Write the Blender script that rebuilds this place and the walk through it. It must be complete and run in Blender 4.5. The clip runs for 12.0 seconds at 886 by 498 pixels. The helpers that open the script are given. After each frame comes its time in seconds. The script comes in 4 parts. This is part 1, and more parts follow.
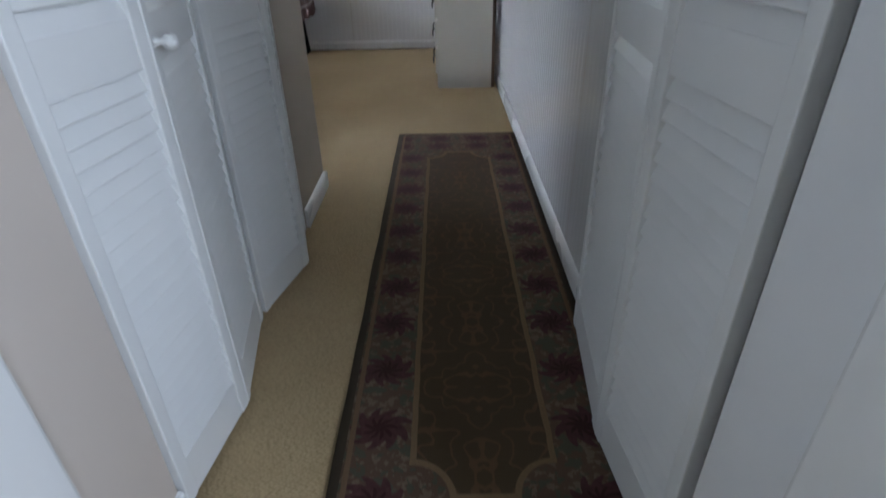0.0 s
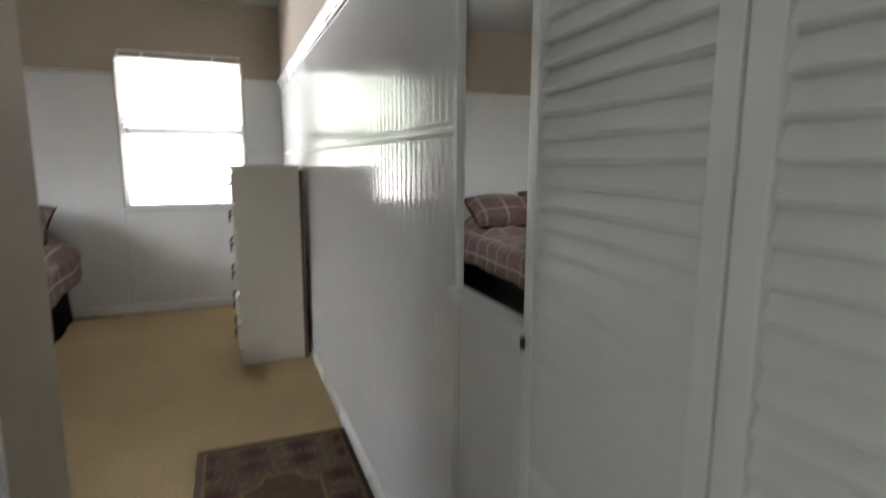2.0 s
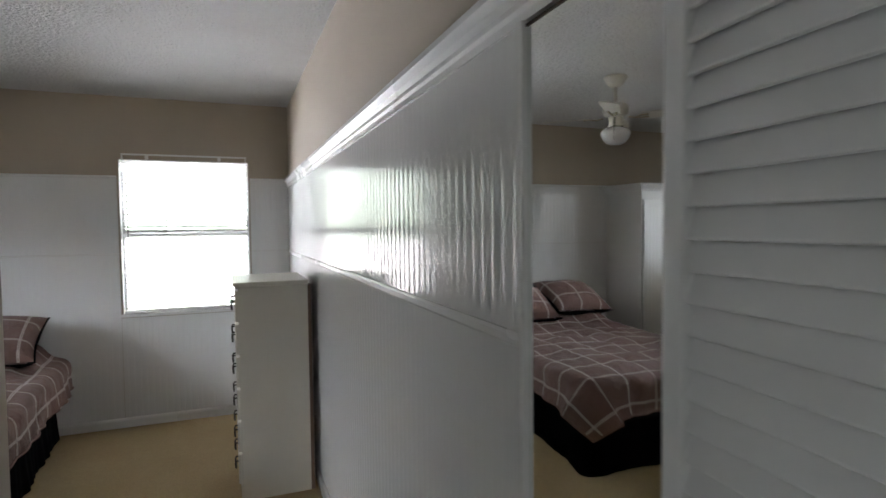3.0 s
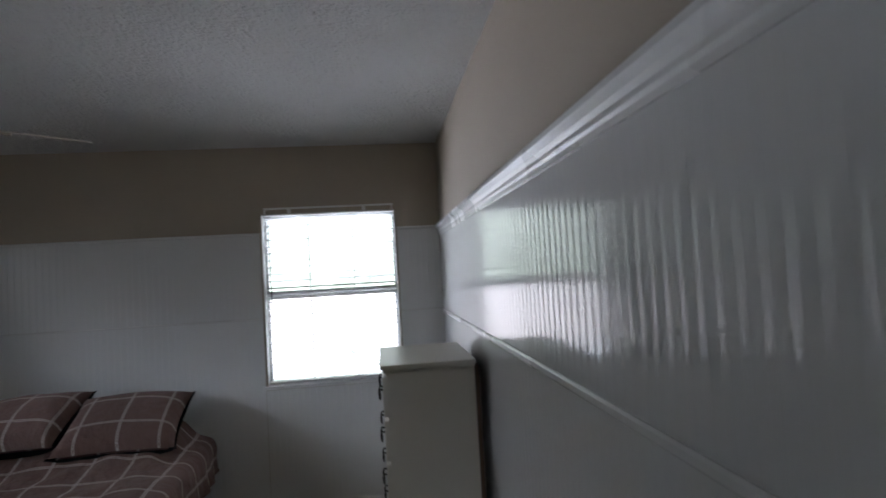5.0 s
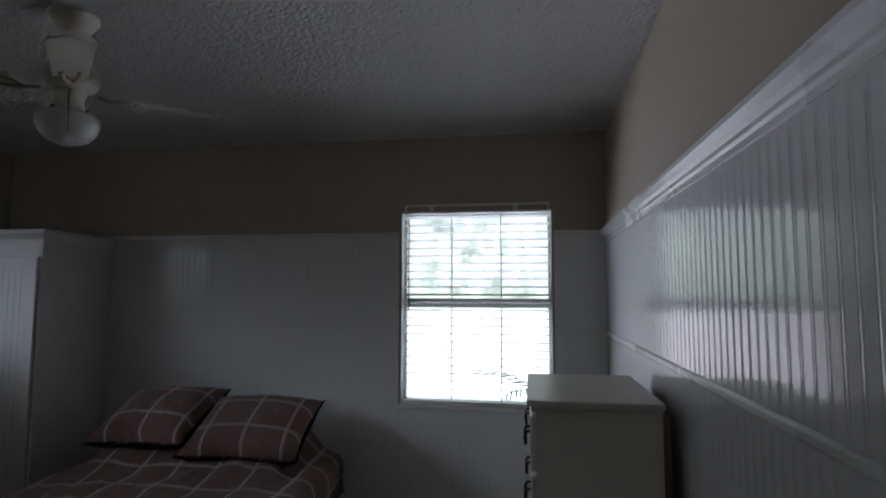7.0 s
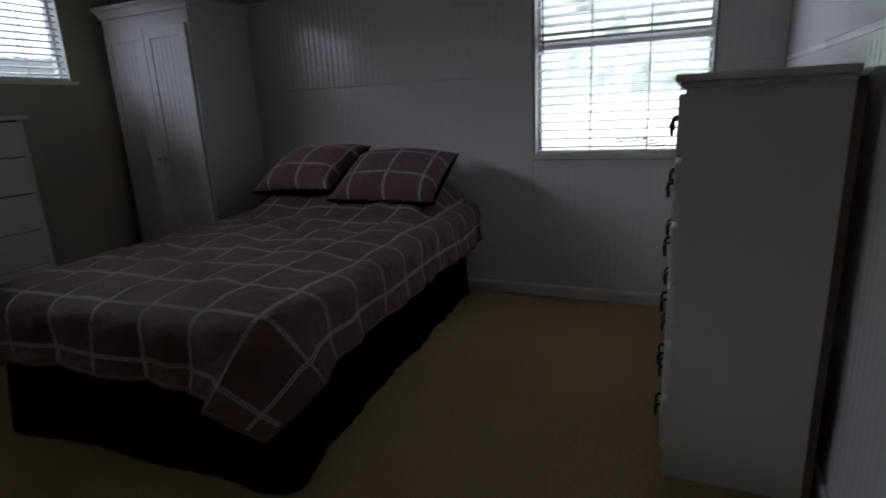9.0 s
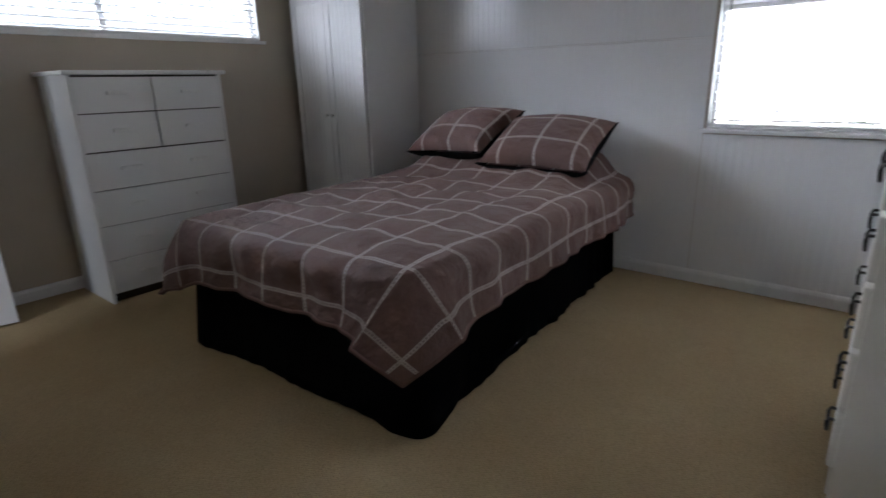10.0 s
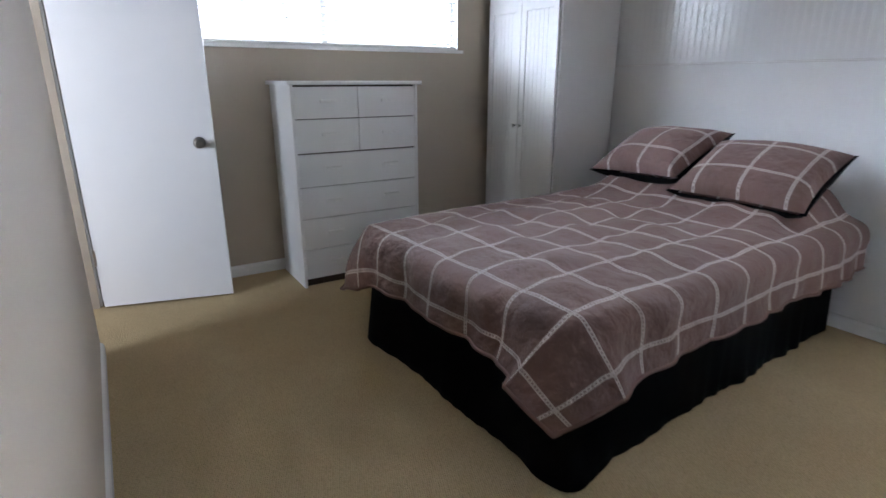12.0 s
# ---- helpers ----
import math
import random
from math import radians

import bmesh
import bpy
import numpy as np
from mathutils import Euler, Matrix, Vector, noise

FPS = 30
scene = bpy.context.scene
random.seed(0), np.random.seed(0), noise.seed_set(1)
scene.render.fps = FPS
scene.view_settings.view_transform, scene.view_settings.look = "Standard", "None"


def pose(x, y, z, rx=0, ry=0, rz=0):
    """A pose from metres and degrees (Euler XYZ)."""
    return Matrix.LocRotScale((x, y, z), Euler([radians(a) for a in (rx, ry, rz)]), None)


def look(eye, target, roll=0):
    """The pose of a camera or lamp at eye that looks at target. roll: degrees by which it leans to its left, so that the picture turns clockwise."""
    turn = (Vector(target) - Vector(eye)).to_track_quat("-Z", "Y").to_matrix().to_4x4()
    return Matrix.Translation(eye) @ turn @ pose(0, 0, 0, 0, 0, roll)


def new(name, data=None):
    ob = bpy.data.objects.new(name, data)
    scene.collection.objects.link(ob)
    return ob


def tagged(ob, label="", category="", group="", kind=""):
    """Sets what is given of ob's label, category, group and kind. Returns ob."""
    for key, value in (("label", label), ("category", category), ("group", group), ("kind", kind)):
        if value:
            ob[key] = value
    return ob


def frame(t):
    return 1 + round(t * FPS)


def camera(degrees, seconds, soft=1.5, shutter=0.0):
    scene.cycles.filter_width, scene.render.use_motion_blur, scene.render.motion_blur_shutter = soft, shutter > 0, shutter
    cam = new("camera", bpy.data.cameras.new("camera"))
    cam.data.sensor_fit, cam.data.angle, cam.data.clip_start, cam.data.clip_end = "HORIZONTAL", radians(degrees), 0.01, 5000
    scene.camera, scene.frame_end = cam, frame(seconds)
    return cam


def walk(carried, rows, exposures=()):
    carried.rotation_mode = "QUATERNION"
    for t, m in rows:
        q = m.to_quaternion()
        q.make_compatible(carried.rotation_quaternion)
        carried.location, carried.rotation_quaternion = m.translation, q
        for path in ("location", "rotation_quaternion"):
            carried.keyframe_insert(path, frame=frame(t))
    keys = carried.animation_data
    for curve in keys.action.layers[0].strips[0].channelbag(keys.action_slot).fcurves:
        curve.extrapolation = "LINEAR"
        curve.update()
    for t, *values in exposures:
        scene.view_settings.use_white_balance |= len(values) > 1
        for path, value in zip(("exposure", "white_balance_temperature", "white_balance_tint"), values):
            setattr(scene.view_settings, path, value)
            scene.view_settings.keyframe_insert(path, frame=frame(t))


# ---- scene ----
cam = camera(78.5, 12.0, shutter=0.5)
PATH = [
    (0, (-0.412, 2.175, 0.989), (-0.424, 3.9, -0.022), -1.2),
    (0.5, (-0.447, 2.218, 0.977), (-0.442, 3.852, -0.175), 2.7),
    (1, (-0.469, 2.39, 1.026), (-0.47, 4.18, 0.134), 5.9),
    (1.5, (-0.451, 2.522, 1.193), (-0.194, 4.44, 0.69), 4.6),
    (2, (-0.477, 2.683, 1.27), (0.251, 4.529, 0.955), 0.3),
    (2.5, (-0.495, 2.79, 1.55), (0.308, 4.618, 1.436), -2.2),
    (3, (-0.478, 2.962, 1.549), (0.252, 4.823, 1.466), -0.65),
    (5, (-0.45, 3.846, 1.645), (-0.216, 5.831, 1.718), -3.2),
    (5.5, (-0.416, 4.032, 1.680), (-0.432, 6.026, 1.835), -0.7),
    (6, (-0.392, 4.196, 1.668), (-0.614, 6.174, 1.866), -2.4),
    (6.5, (-0.442, 4.392, 1.653), (-0.681, 6.367, 1.872), -1.3),
    (8.5, (-0.47, 4.47, 1.238), (-1.155, 6.312, 0.875), -0.2),
    (9, (-0.443, 4.524, 1.19), (-1.236, 6.291, 0.69), -2.8),
    (9.5, (-0.45, 4.524, 1.176), (-1.443, 6.165, 0.612), -1.8),
    (10, (-0.481, 4.523, 1.166), (-1.69, 6.003, 0.577), -1.3),
    (10.5, (-0.5, 4.517, 1.169), (-1.847, 5.865, 0.561), -1.3),
    (11, (-0.498, 4.515, 1.187), (-1.957, 5.742, 0.583), -0.8),
    (11.5, (-0.493, 4.526, 1.211), (-2.042, 5.639, 0.61), 0.5),
    (12, (-0.542, 4.598, 1.267), (-2.164, 5.605, 0.672), 0.0),
]
EXPOSURES = [
    (0.0, 0.95, 5850, 13), (0.5, 1.2, 6050, 12), (1.0, 1.15, 6300, 11), (1.5, 0.95, 6700, 11), (2.0, 0.9, 6900, 12), (3.0, 0.6, 6600, 12), (4.8, -0.4, 6200, 13), (5.5, -0.7, 6050, 13), (6.0, -0.82, 6050, 13),
    (6.7, -1.15, 6050, 13), (8.3, -2.3, 6100, 16), (8.6, -2.1, 6100, 16), (9.0, -1.35, 6100, 15), (9.5, -0.25, 6100, 15), (10.0, 0.45, 6100, 15), (10.5, 0.75, 6050, 15), (11.0, 1.08, 6000, 14), (12.0, 1.34, 5900, 14)]
walk(cam, [(t, look(eye, target, roll)) for t, eye, target, roll in PATH], EXPOSURES)

# ---- plan, in metres ----
X_L, Y_F, CEIL = -4.2, 7.8, 2.58          # left wall, far wall, ceiling
Y_N = 4.441                               # near wall of the bedroom
HALL_L = -0.955                           # left wall of the passage
W1 = (-1.270, -0.326, 0.890, 2.10)        # far window: x0, x1, z0, z1
W2 = (4.95, 7.0, 1.48, 2.09)              # left window: y0, y1, z0, z1
CAP = 1.965                               # top of the beadboard
SEAM, SEAM_E = 1.362, 1.347

# ---- world and light ----
world = bpy.data.worlds.new("sky")
scene.world = world
world.use_nodes = True
wn = world.node_tree.nodes
sky = wn.new("ShaderNodeTexSky")
sky.sky_type, sky.sun_disc = "NISHITA", False
sky.sun_elevation, sky.sun_rotation = radians(50), radians(200)
wn["Background"].inputs["Strength"].default_value = 0.08
world.node_tree.links.new(sky.outputs[0], wn["Background"].inputs["Color"])


def window_lamp(name, m, sx, sy, watts, colour):
    lamp = bpy.data.lights.new(name, "AREA")
    lamp.shape, lamp.size, lamp.size_y, lamp.energy, lamp.color = "RECTANGLE", sx, sy, watts, colour
    ob = new(name, lamp)
    ob.matrix_world = m
    return ob


# daylight in the window openings of the two neighbouring rooms
window_lamp("bath_window_light", look((0.88, 1.15, 1.45), (-0.9, 3.1, 0.9)), 0.7, 1.0, 23, (0.80, 0.90, 1.0))
window_lamp("side_room_window_light", look((-2.85, 2.48, 1.5), (-3.7, 4.6, 0.9)), 0.8, 1.0, 22, (0.82, 0.91, 1.0))
SKY1, SKY2 = 5.0, 62.0


# ---- materials ----
def nodes_of(name):
    mat = bpy.data.materials.new(name)
    mat.use_nodes = True
    nt = mat.node_tree
    return mat, nt, nt.nodes["Principled BSDF"]


def wire(nt, value, socket):
    if hasattr(value, "is_linked"):
        nt.links.new(value, socket)
    else:
        socket.default_value = value


def calc(nt, op, a, b=0.0, c=0.0):
    n = nt.nodes.new("ShaderNodeMath")
    n.operation = op
    for k, v in enumerate((a, b, c)):
        wire(nt, v, n.inputs[k])
    return n.outputs[0]


def mixed(nt, fac, a, b):
    n = nt.nodes.new("ShaderNodeMix")
    n.data_type = "RGBA"
    wire(nt, fac, n.inputs[0])
    for k, v in ((6, a), (7, b)):
        wire(nt, v if hasattr(v, "is_linked") else (*v, 1), n.inputs[k])
    return n.outputs[2]


def coords(nt, kind="Object", scale=(1, 1, 1)):
    tc = nt.nodes.new("ShaderNodeTexCoord")
    mp = nt.nodes.new("ShaderNodeMapping")
    mp.inputs["Scale"].default_value = scale
    nt.links.new(tc.outputs[kind], mp.inputs[0])
    return mp.outputs[0]


def noise_of(nt, vec, scale, detail=3, rough=0.55):
    n = nt.nodes.new("ShaderNodeTexNoise")
    n.inputs["Scale"].default_value, n.inputs["Detail"].default_value, n.inputs["Roughness"].default_value = scale, detail, rough
    nt.links.new(vec, n.inputs["Vector"])
    return n.outputs[0]


def ramp(nt, fac, stops):
    n = nt.nodes.new("ShaderNodeValToRGB")
    while len(n.color_ramp.elements) < len(stops):
        n.color_ramp.elements.new(0.5)
    for e, (p, c) in zip(n.color_ramp.elements, stops):
        e.position, e.color = p, (*c, 1)
    nt.links.new(fac, n.inputs[0])
    return n.outputs[0]


def bumped(nt, bsdf, height, strength, distance):
    b = nt.nodes.new("ShaderNodeBump")
    b.inputs["Strength"].default_value, b.inputs["Distance"].default_value = strength, distance
    nt.links.new(height, b.inputs["Height"])
    nt.links.new(b.outputs[0], bsdf.inputs["Normal"])


def paint(name, colour, rough, grain=90, relief=0.0006, vary=0.06, stain=1.3, strength=0.5):
    mat, nt, b = nodes_of(name)
    v = coords(nt)
    big, small = noise_of(nt, v, stain, 4), noise_of(nt, v, grain, 3)
    dark = tuple(c * (1 - vary * 2) for c in colour)
    nt.links.new(mixed(nt, calc(nt, "MULTIPLY_ADD", big, 1.6, -0.35), dark, colour), b.inputs["Base Color"])
    nt.links.new(calc(nt, "MULTIPLY_ADD", big, 0.12, rough - 0.06), b.inputs["Roughness"])
    bumped(nt, b, small, strength, relief)
    return mat


def plain(name, colour, rough, metal=0.0, grain=60):
    mat, nt, b = nodes_of(name)
    v = coords(nt)
    n = noise_of(nt, v, grain, 3)
    nt.links.new(mixed(nt, n, tuple(c * 0.85 for c in colour), tuple(min(1, c * 1.08) for c in colour)), b.inputs["Base Color"])
    b.inputs["Roughness"].default_value, b.inputs["Metallic"].default_value = rough, metal
    bumped(nt, b, n, 0.25, 0.0005)
    return mat


M_BEIGE = paint("beige_wall_paint", (0.44, 0.372, 0.292), 0.75, 160, 0.0008, 0.05)
M_BEAD = paint("white_gloss_beadboard_paint", (0.78, 0.78, 0.77), 0.14, 70, 0.0001, 0.03, 1.1, 0.2)
M_TRIM = paint("white_trim_paint", (0.79, 0.785, 0.77), 0.27, 60, 0.0005, 0.03)
M_LOUVER = paint("white_louver_paint", (0.78, 0.78, 0.765), 0.42, 60, 0.0006, 0.05, 3.0)
M_WHITE = paint("white_furniture_paint", (0.80, 0.79, 0.77), 0.38, 50, 0.0005, 0.04, 2.0)
M_CHEST = paint("cream_furniture_paint", (0.62, 0.585, 0.51), 0.36, 50, 0.0005, 0.05, 2.0)
M_DOOR = paint("white_door_paint", (0.80, 0.80, 0.80), 0.4, 70, 0.0005, 0.03)
M_DARKGAP = plain("shadow_gap_wood", (0.05, 0.035, 0.025), 0.8)
M_HARDBOARD = plain("brown_hardboard", (0.13, 0.08, 0.055), 0.75)
M_BLACK = plain("black_cotton", (0.009, 0.009, 0.010), 1.0, 0.0, 300)
M_BLACK.node_tree.nodes["Principled BSDF"].inputs["Specular IOR Level"].default_value = 0.05
M_PEWTER = plain("pewter_metal", (0.30, 0.27, 0.24), 0.35, 0.9)
M_PLASTIC = plain("white_plastic", (0.8, 0.79, 0.76), 0.4)
M_BRASS = plain("aged_brass", (0.50, 0.44, 0.33), 0.45, 0.3)
M_CHAIN = plain("dark_chain", (0.05, 0.045, 0.04), 0.4, 0.6)
M_CABLE = plain("black_hook_metal", (0.03, 0.03, 0.03), 0.45, 0.5)
M_LEAF = plain("palm_leaf", (0.06, 0.11, 0.05), 0.5, 0.0, 20)
M_HEM = plain("brown_binding", (0.13, 0.07, 0.055), 0.85, 0.0, 120)
M_FAN = plain("cream_enamel", (0.62, 0.58, 0.50), 0.28)
M_JAMB = paint("pale_beige_trim_paint", (0.64, 0.56, 0.49), 0.5, 90, 0.0005, 0.04)
M_SOIL = plain("dry_soil", (0.18, 0.15, 0.10), 0.9)


def slat_material():
    mat, nt, b = nodes_of("white_blind_slat")
    info = nt.nodes.new("ShaderNodeObjectInfo")
    n = noise_of(nt, coords(nt), 25)
    c = mixed(nt, calc(nt, "MULTIPLY_ADD", info.outputs["Random"], 0.5, calc(nt, "MULTIPLY", n, 0.5)), (0.66, 0.66, 0.66), (0.82, 0.82, 0.80))
    nt.links.new(c, b.inputs["Base Color"])
    b.inputs["Roughness"].default_value = 0.4
    return mat


M_SLAT = slat_material()


def ceiling_material():
    mat, nt, b = nodes_of("knockdown_ceiling")
    v = coords(nt)
    fine = noise_of(nt, v, 60, 4, 0.65)
    blob = noise_of(nt, v, 30, 3, 0.5)
    h = calc(nt, "ADD", calc(nt, "MULTIPLY", fine, 0.6), calc(nt, "SMOOTH_MIN", blob, 0.52, 0.06))
    c = mixed(nt, calc(nt, "MULTIPLY_ADD", noise_of(nt, v, 1.2, 3), 1.4, -0.2), (0.62, 0.61, 0.59), (0.74, 0.73, 0.71))
    nt.links.new(c, b.inputs["Base Color"])
    b.inputs["Roughness"].default_value = 0.9
    bumped(nt, b, h, 1.0, 0.03)
    return mat


M_CEIL = ceiling_material()


def carpet_material():
    mat, nt, b = nodes_of("tan_loop_carpet")
    v = coords(nt)
    vo = nt.nodes.new("ShaderNodeTexVoronoi")
    vo.inputs["Scale"].default_value, vo.inputs["Randomness"].default_value = 1.0, 0.35
    mp = nt.nodes.new("ShaderNodeMapping")
    mp.inputs["Scale"].default_value, mp.inputs["Rotation"].default_value = (95, 150, 60), (0, 0, radians(32))
    nt.links.new(v, mp.inputs[0])
    nt.links.new(mp.outputs[0], vo.inputs["Vector"])
    loop = vo.outputs["Distance"]
    big = noise_of(nt, v, 1.6, 4)
    mid = noise_of(nt, v, 14, 4)
    base = mixed(nt, calc(nt, "MULTIPLY_ADD", big, 1.5, -0.25), (0.42, 0.305, 0.165), (0.55, 0.425, 0.25))
    base = mixed(nt, calc(nt, "MULTIPLY_ADD", mid, 0.8, -0.2), base, (0.44, 0.32, 0.175))
    base = mixed(nt, calc(nt, "MULTIPLY_ADD", loop, 1.1, -0.25), base, (0.20, 0.15, 0.08))
    nt.links.new(base, b.inputs["Base Color"])
    b.inputs["Roughness"].default_value = 0.95
    b.inputs["Specular IOR Level"].default_value = 0.1
    bumped(nt, b, calc(nt, "MULTIPLY", loop, -1.0), 1.0, 0.006)
    return mat


M_CARPET = carpet_material()


def plaid_material(pitch, u_off, v_off):
    mat, nt, b = nodes_of("brown_plaid_cloth")
    uv = nt.nodes.new("ShaderNodeUVMap")
    sep = nt.nodes.new("ShaderNodeSeparateXYZ")
    nt.links.new(uv.outputs[0], sep.inputs[0])
    vec = uv.outputs[0]
    n = noise_of(nt, vec, 7, 4)
    weave = noise_of(nt, vec, 900, 2)

    def stripe(axis, off, other):
        d = calc(nt, "ADD", sep.outputs[axis], off)
        d = calc(nt, "PINGPONG", d, pitch / 2)            # 0 on a line
        wide = calc(nt, "LESS_THAN", d, 0.0082)
        core = calc(nt, "LESS_THAN", d, 0.003)
        dash = calc(nt, "GREATER_THAN", calc(nt, "FRACT", calc(nt, "MULTIPLY", sep.outputs[other], 70.0)), 0.45)
        return calc(nt, "SUBTRACT", wide, calc(nt, "MULTIPLY", calc(nt, "MULTIPLY", core, dash), 0.75))

    su, sv = stripe(0, u_off, 1), stripe(1, v_off, 0)
    line = calc(nt, "MAXIMUM", su, calc(nt, "MULTIPLY", sv, 0.9))
    check = calc(nt, "GREATER_THAN", calc(nt, "PINGPONG", calc(nt, "ADD", sep.outputs[0], u_off + pitch / 2), pitch), pitch / 2)
    ground = mixed(nt, check, (0.122, 0.059, 0.044), (0.146, 0.075, 0.060))
    ground = mixed(nt, calc(nt, "MULTIPLY_ADD", n, 0.9, -0.15), ground, (0.12, 0.066, 0.05))
    c = mixed(nt, calc(nt, "MULTIPLY", line, 0.66), ground, (0.60, 0.54, 0.50))
    c = mixed(nt, calc(nt, "MULTIPLY", weave, 0.35), c, (0.10, 0.065, 0.055))
    nt.links.new(c, b.inputs["Base Color"])
    b.inputs["Roughness"].default_value = 0.82
    b.inputs["Sheen Weight"].default_value = 0.05
    bumped(nt, b, calc(nt, "ADD", calc(nt, "MULTIPLY", noise_of(nt, vec, 11, 5), 1.0), calc(nt, "MULTIPLY", weave, 0.04)), 0.9, 0.045)
    return mat


M_PLAID = plaid_material(0.213, 0.0, 0.0)
M_PLAIDP = plaid_material(0.225, 0.10, 0.075)


def rug_material(w, l):
    """Runner with a dark green field, ochre line with clipped corners and a border of dark red roses."""
    mat, nt, b = nodes_of("floral_runner_wool")
    v = coords(nt)
    sep = nt.nodes.new("ShaderNodeSeparateXYZ")
    nt.links.new(v, sep.inputs[0])
    x, y = sep.outputs[0], sep.outputs[1]
    ax, ay = calc(nt, "ABSOLUTE", x), calc(nt, "ABSOLUTE", y)
    ex = calc(nt, "SUBTRACT", w / 2, ax)                      # distance to the long edge
    ey = calc(nt, "SUBTRACT", l / 2, ay)
    wob = calc(nt, "MULTIPLY_ADD", noise_of(nt, v, 9, 2), 0.03, -0.015)
    # the field's outline: a rectangle with scooped corners
    fx, fy = calc(nt, "SUBTRACT", ex, 0.172), calc(nt, "SUBTRACT", ey, 0.30)
    scoop = calc(nt, "SUBTRACT", calc(nt, "SQRT", calc(nt, "ADD", calc(nt, "MULTIPLY", fx, fx), calc(nt, "MULTIPLY", fy, fy))), 0.085)
    inner = calc(nt, "MINIMUM", calc(nt, "MINIMUM", fx, fy), scoop)
    inner = calc(nt, "ADD", inner, calc(nt, "MULTIPLY", wob, 0.35))
    field = calc(nt, "GREATER_THAN", inner, 0.007)
    line = calc(nt, "LESS_THAN", calc(nt, "ABSOLUTE", inner), 0.007)
    edge = calc(nt, "LESS_THAN", calc(nt, "MINIMUM", ex, ey), 0.022)
    thin = calc(nt, "LESS_THAN", calc(nt, "ABSOLUTE", calc(nt, "SUBTRACT", calc(nt, "MINIMUM", ex, ey), 0.033)), 0.006)
    # roses along the border, two ranks at the ends
    py = calc(nt, "SUBTRACT", calc(nt, "PINGPONG", calc(nt, "ADD", y, 10.02), 0.19), 0.095)
    px = calc(nt, "SUBTRACT", ex, 0.092)
    pxe = calc(nt, "SUBTRACT", calc(nt, "PINGPONG", calc(nt, "ADD", x, 5.0), 0.2), 0.1)
    pye = calc(nt, "SUBTRACT", calc(nt, "PINGPONG", ey, 0.15), 0.09)
    atend = calc(nt, "LESS_THAN", ey, 0.27)
    qx = calc(nt, "ADD", calc(nt, "MULTIPLY", px, calc(nt, "SUBTRACT", 1.0, atend)), calc(nt, "MULTIPLY", pxe, atend))
    qy = calc(nt, "ADD", calc(nt, "MULTIPLY", py, calc(nt, "SUBTRACT", 1.0, atend)), calc(nt, "MULTIPLY", pye, atend))
    r = calc(nt, "SQRT", calc(nt, "ADD", calc(nt, "MULTIPLY", qx, qx), calc(nt, "MULTIPLY", calc(nt, "MULTIPLY", qy, qy), 1.5)))
    ang = calc(nt, "ARCTAN2", qy, qx)
    petals = calc(nt, "MULTIPLY", calc(nt, "SINE", calc(nt, "MULTIPLY_ADD", ang, 9.0, calc(nt, "MULTIPLY", r, 120.0))), 0.014)
    rr = calc(nt, "ADD", calc(nt, "ADD", r, petals), wob)
    rose = calc(nt, "LESS_THAN", rr, 0.060)
    heart = calc(nt, "LESS_THAN", rr, 0.026)
    leafn = noise_of(nt, v, 34, 3)
    leaf = calc(nt, "GREATER_THAN", leafn, 0.56)
    # scrolls in the field
    comb = nt.nodes.new("ShaderNodeCombineXYZ")
    nt.links.new(ax, comb.inputs[0])
    nt.links.new(calc(nt, "PINGPONG", calc(nt, "ADD", y, 9.0), 0.26), comb.inputs[1])
    curl = calc(nt, "ABSOLUTE", calc(nt, "SUBTRACT", noise_of(nt, comb.outputs[0], 15, 1, 0.4), 0.5))
    scroll = calc(nt, "LESS_THAN", curl, 0.022)
    c = mixed(nt, leaf, mixed(nt, calc(nt, "GREATER_THAN", noise_of(nt, v, 52, 2), 0.55), (0.100, 0.060, 0.040), (0.150, 0.112, 0.078)), (0.072, 0.070, 0.048))
    c = mixed(nt, rose, c, mixed(nt, noise_of(nt, v, 70, 2), (0.034, 0.009, 0.015), (0.105, 0.040, 0.040)))
    c = mixed(nt, heart, c, (0.035, 0.009, 0.014))
    c = mixed(nt, thin, c, (0.17, 0.105, 0.06))
    c = mixed(nt, edge, c, (0.050, 0.038, 0.026))
    fieldc = mixed(nt, calc(nt, "MULTIPLY", scroll, 0.6), (0.066, 0.044, 0.024), (0.14, 0.072, 0.036))
    c = mixed(nt, field, c, fieldc)
    c = mixed(nt, line, c, (0.19, 0.125, 0.065))
    c = mixed(nt, calc(nt, "MULTIPLY", noise_of(nt, v, 240, 2), 0.5), c, (0.06, 0.045, 0.03))
    nt.links.new(c, b.inputs["Base Color"])
    b.inputs["Roughness"].default_value = 0.95
    b.inputs["Specular IOR Level"].default_value = 0.1
    bumped(nt, b, noise_of(nt, v, 420, 2), 0.6, 0.003)
    return mat


def glass_material(name, rough, colour=(1, 1, 1)):
    mat, nt, b = nodes_of(name)
    b.inputs["Base Color"].default_value = (*colour, 1)
    b.inputs["Roughness"].default_value = rough
    b.inputs["Transmission Weight"].default_value = 1.0
    b.inputs["IOR"].default_value = 1.45
    return mat


M_GLASS = glass_material("window_glass", 0.0)


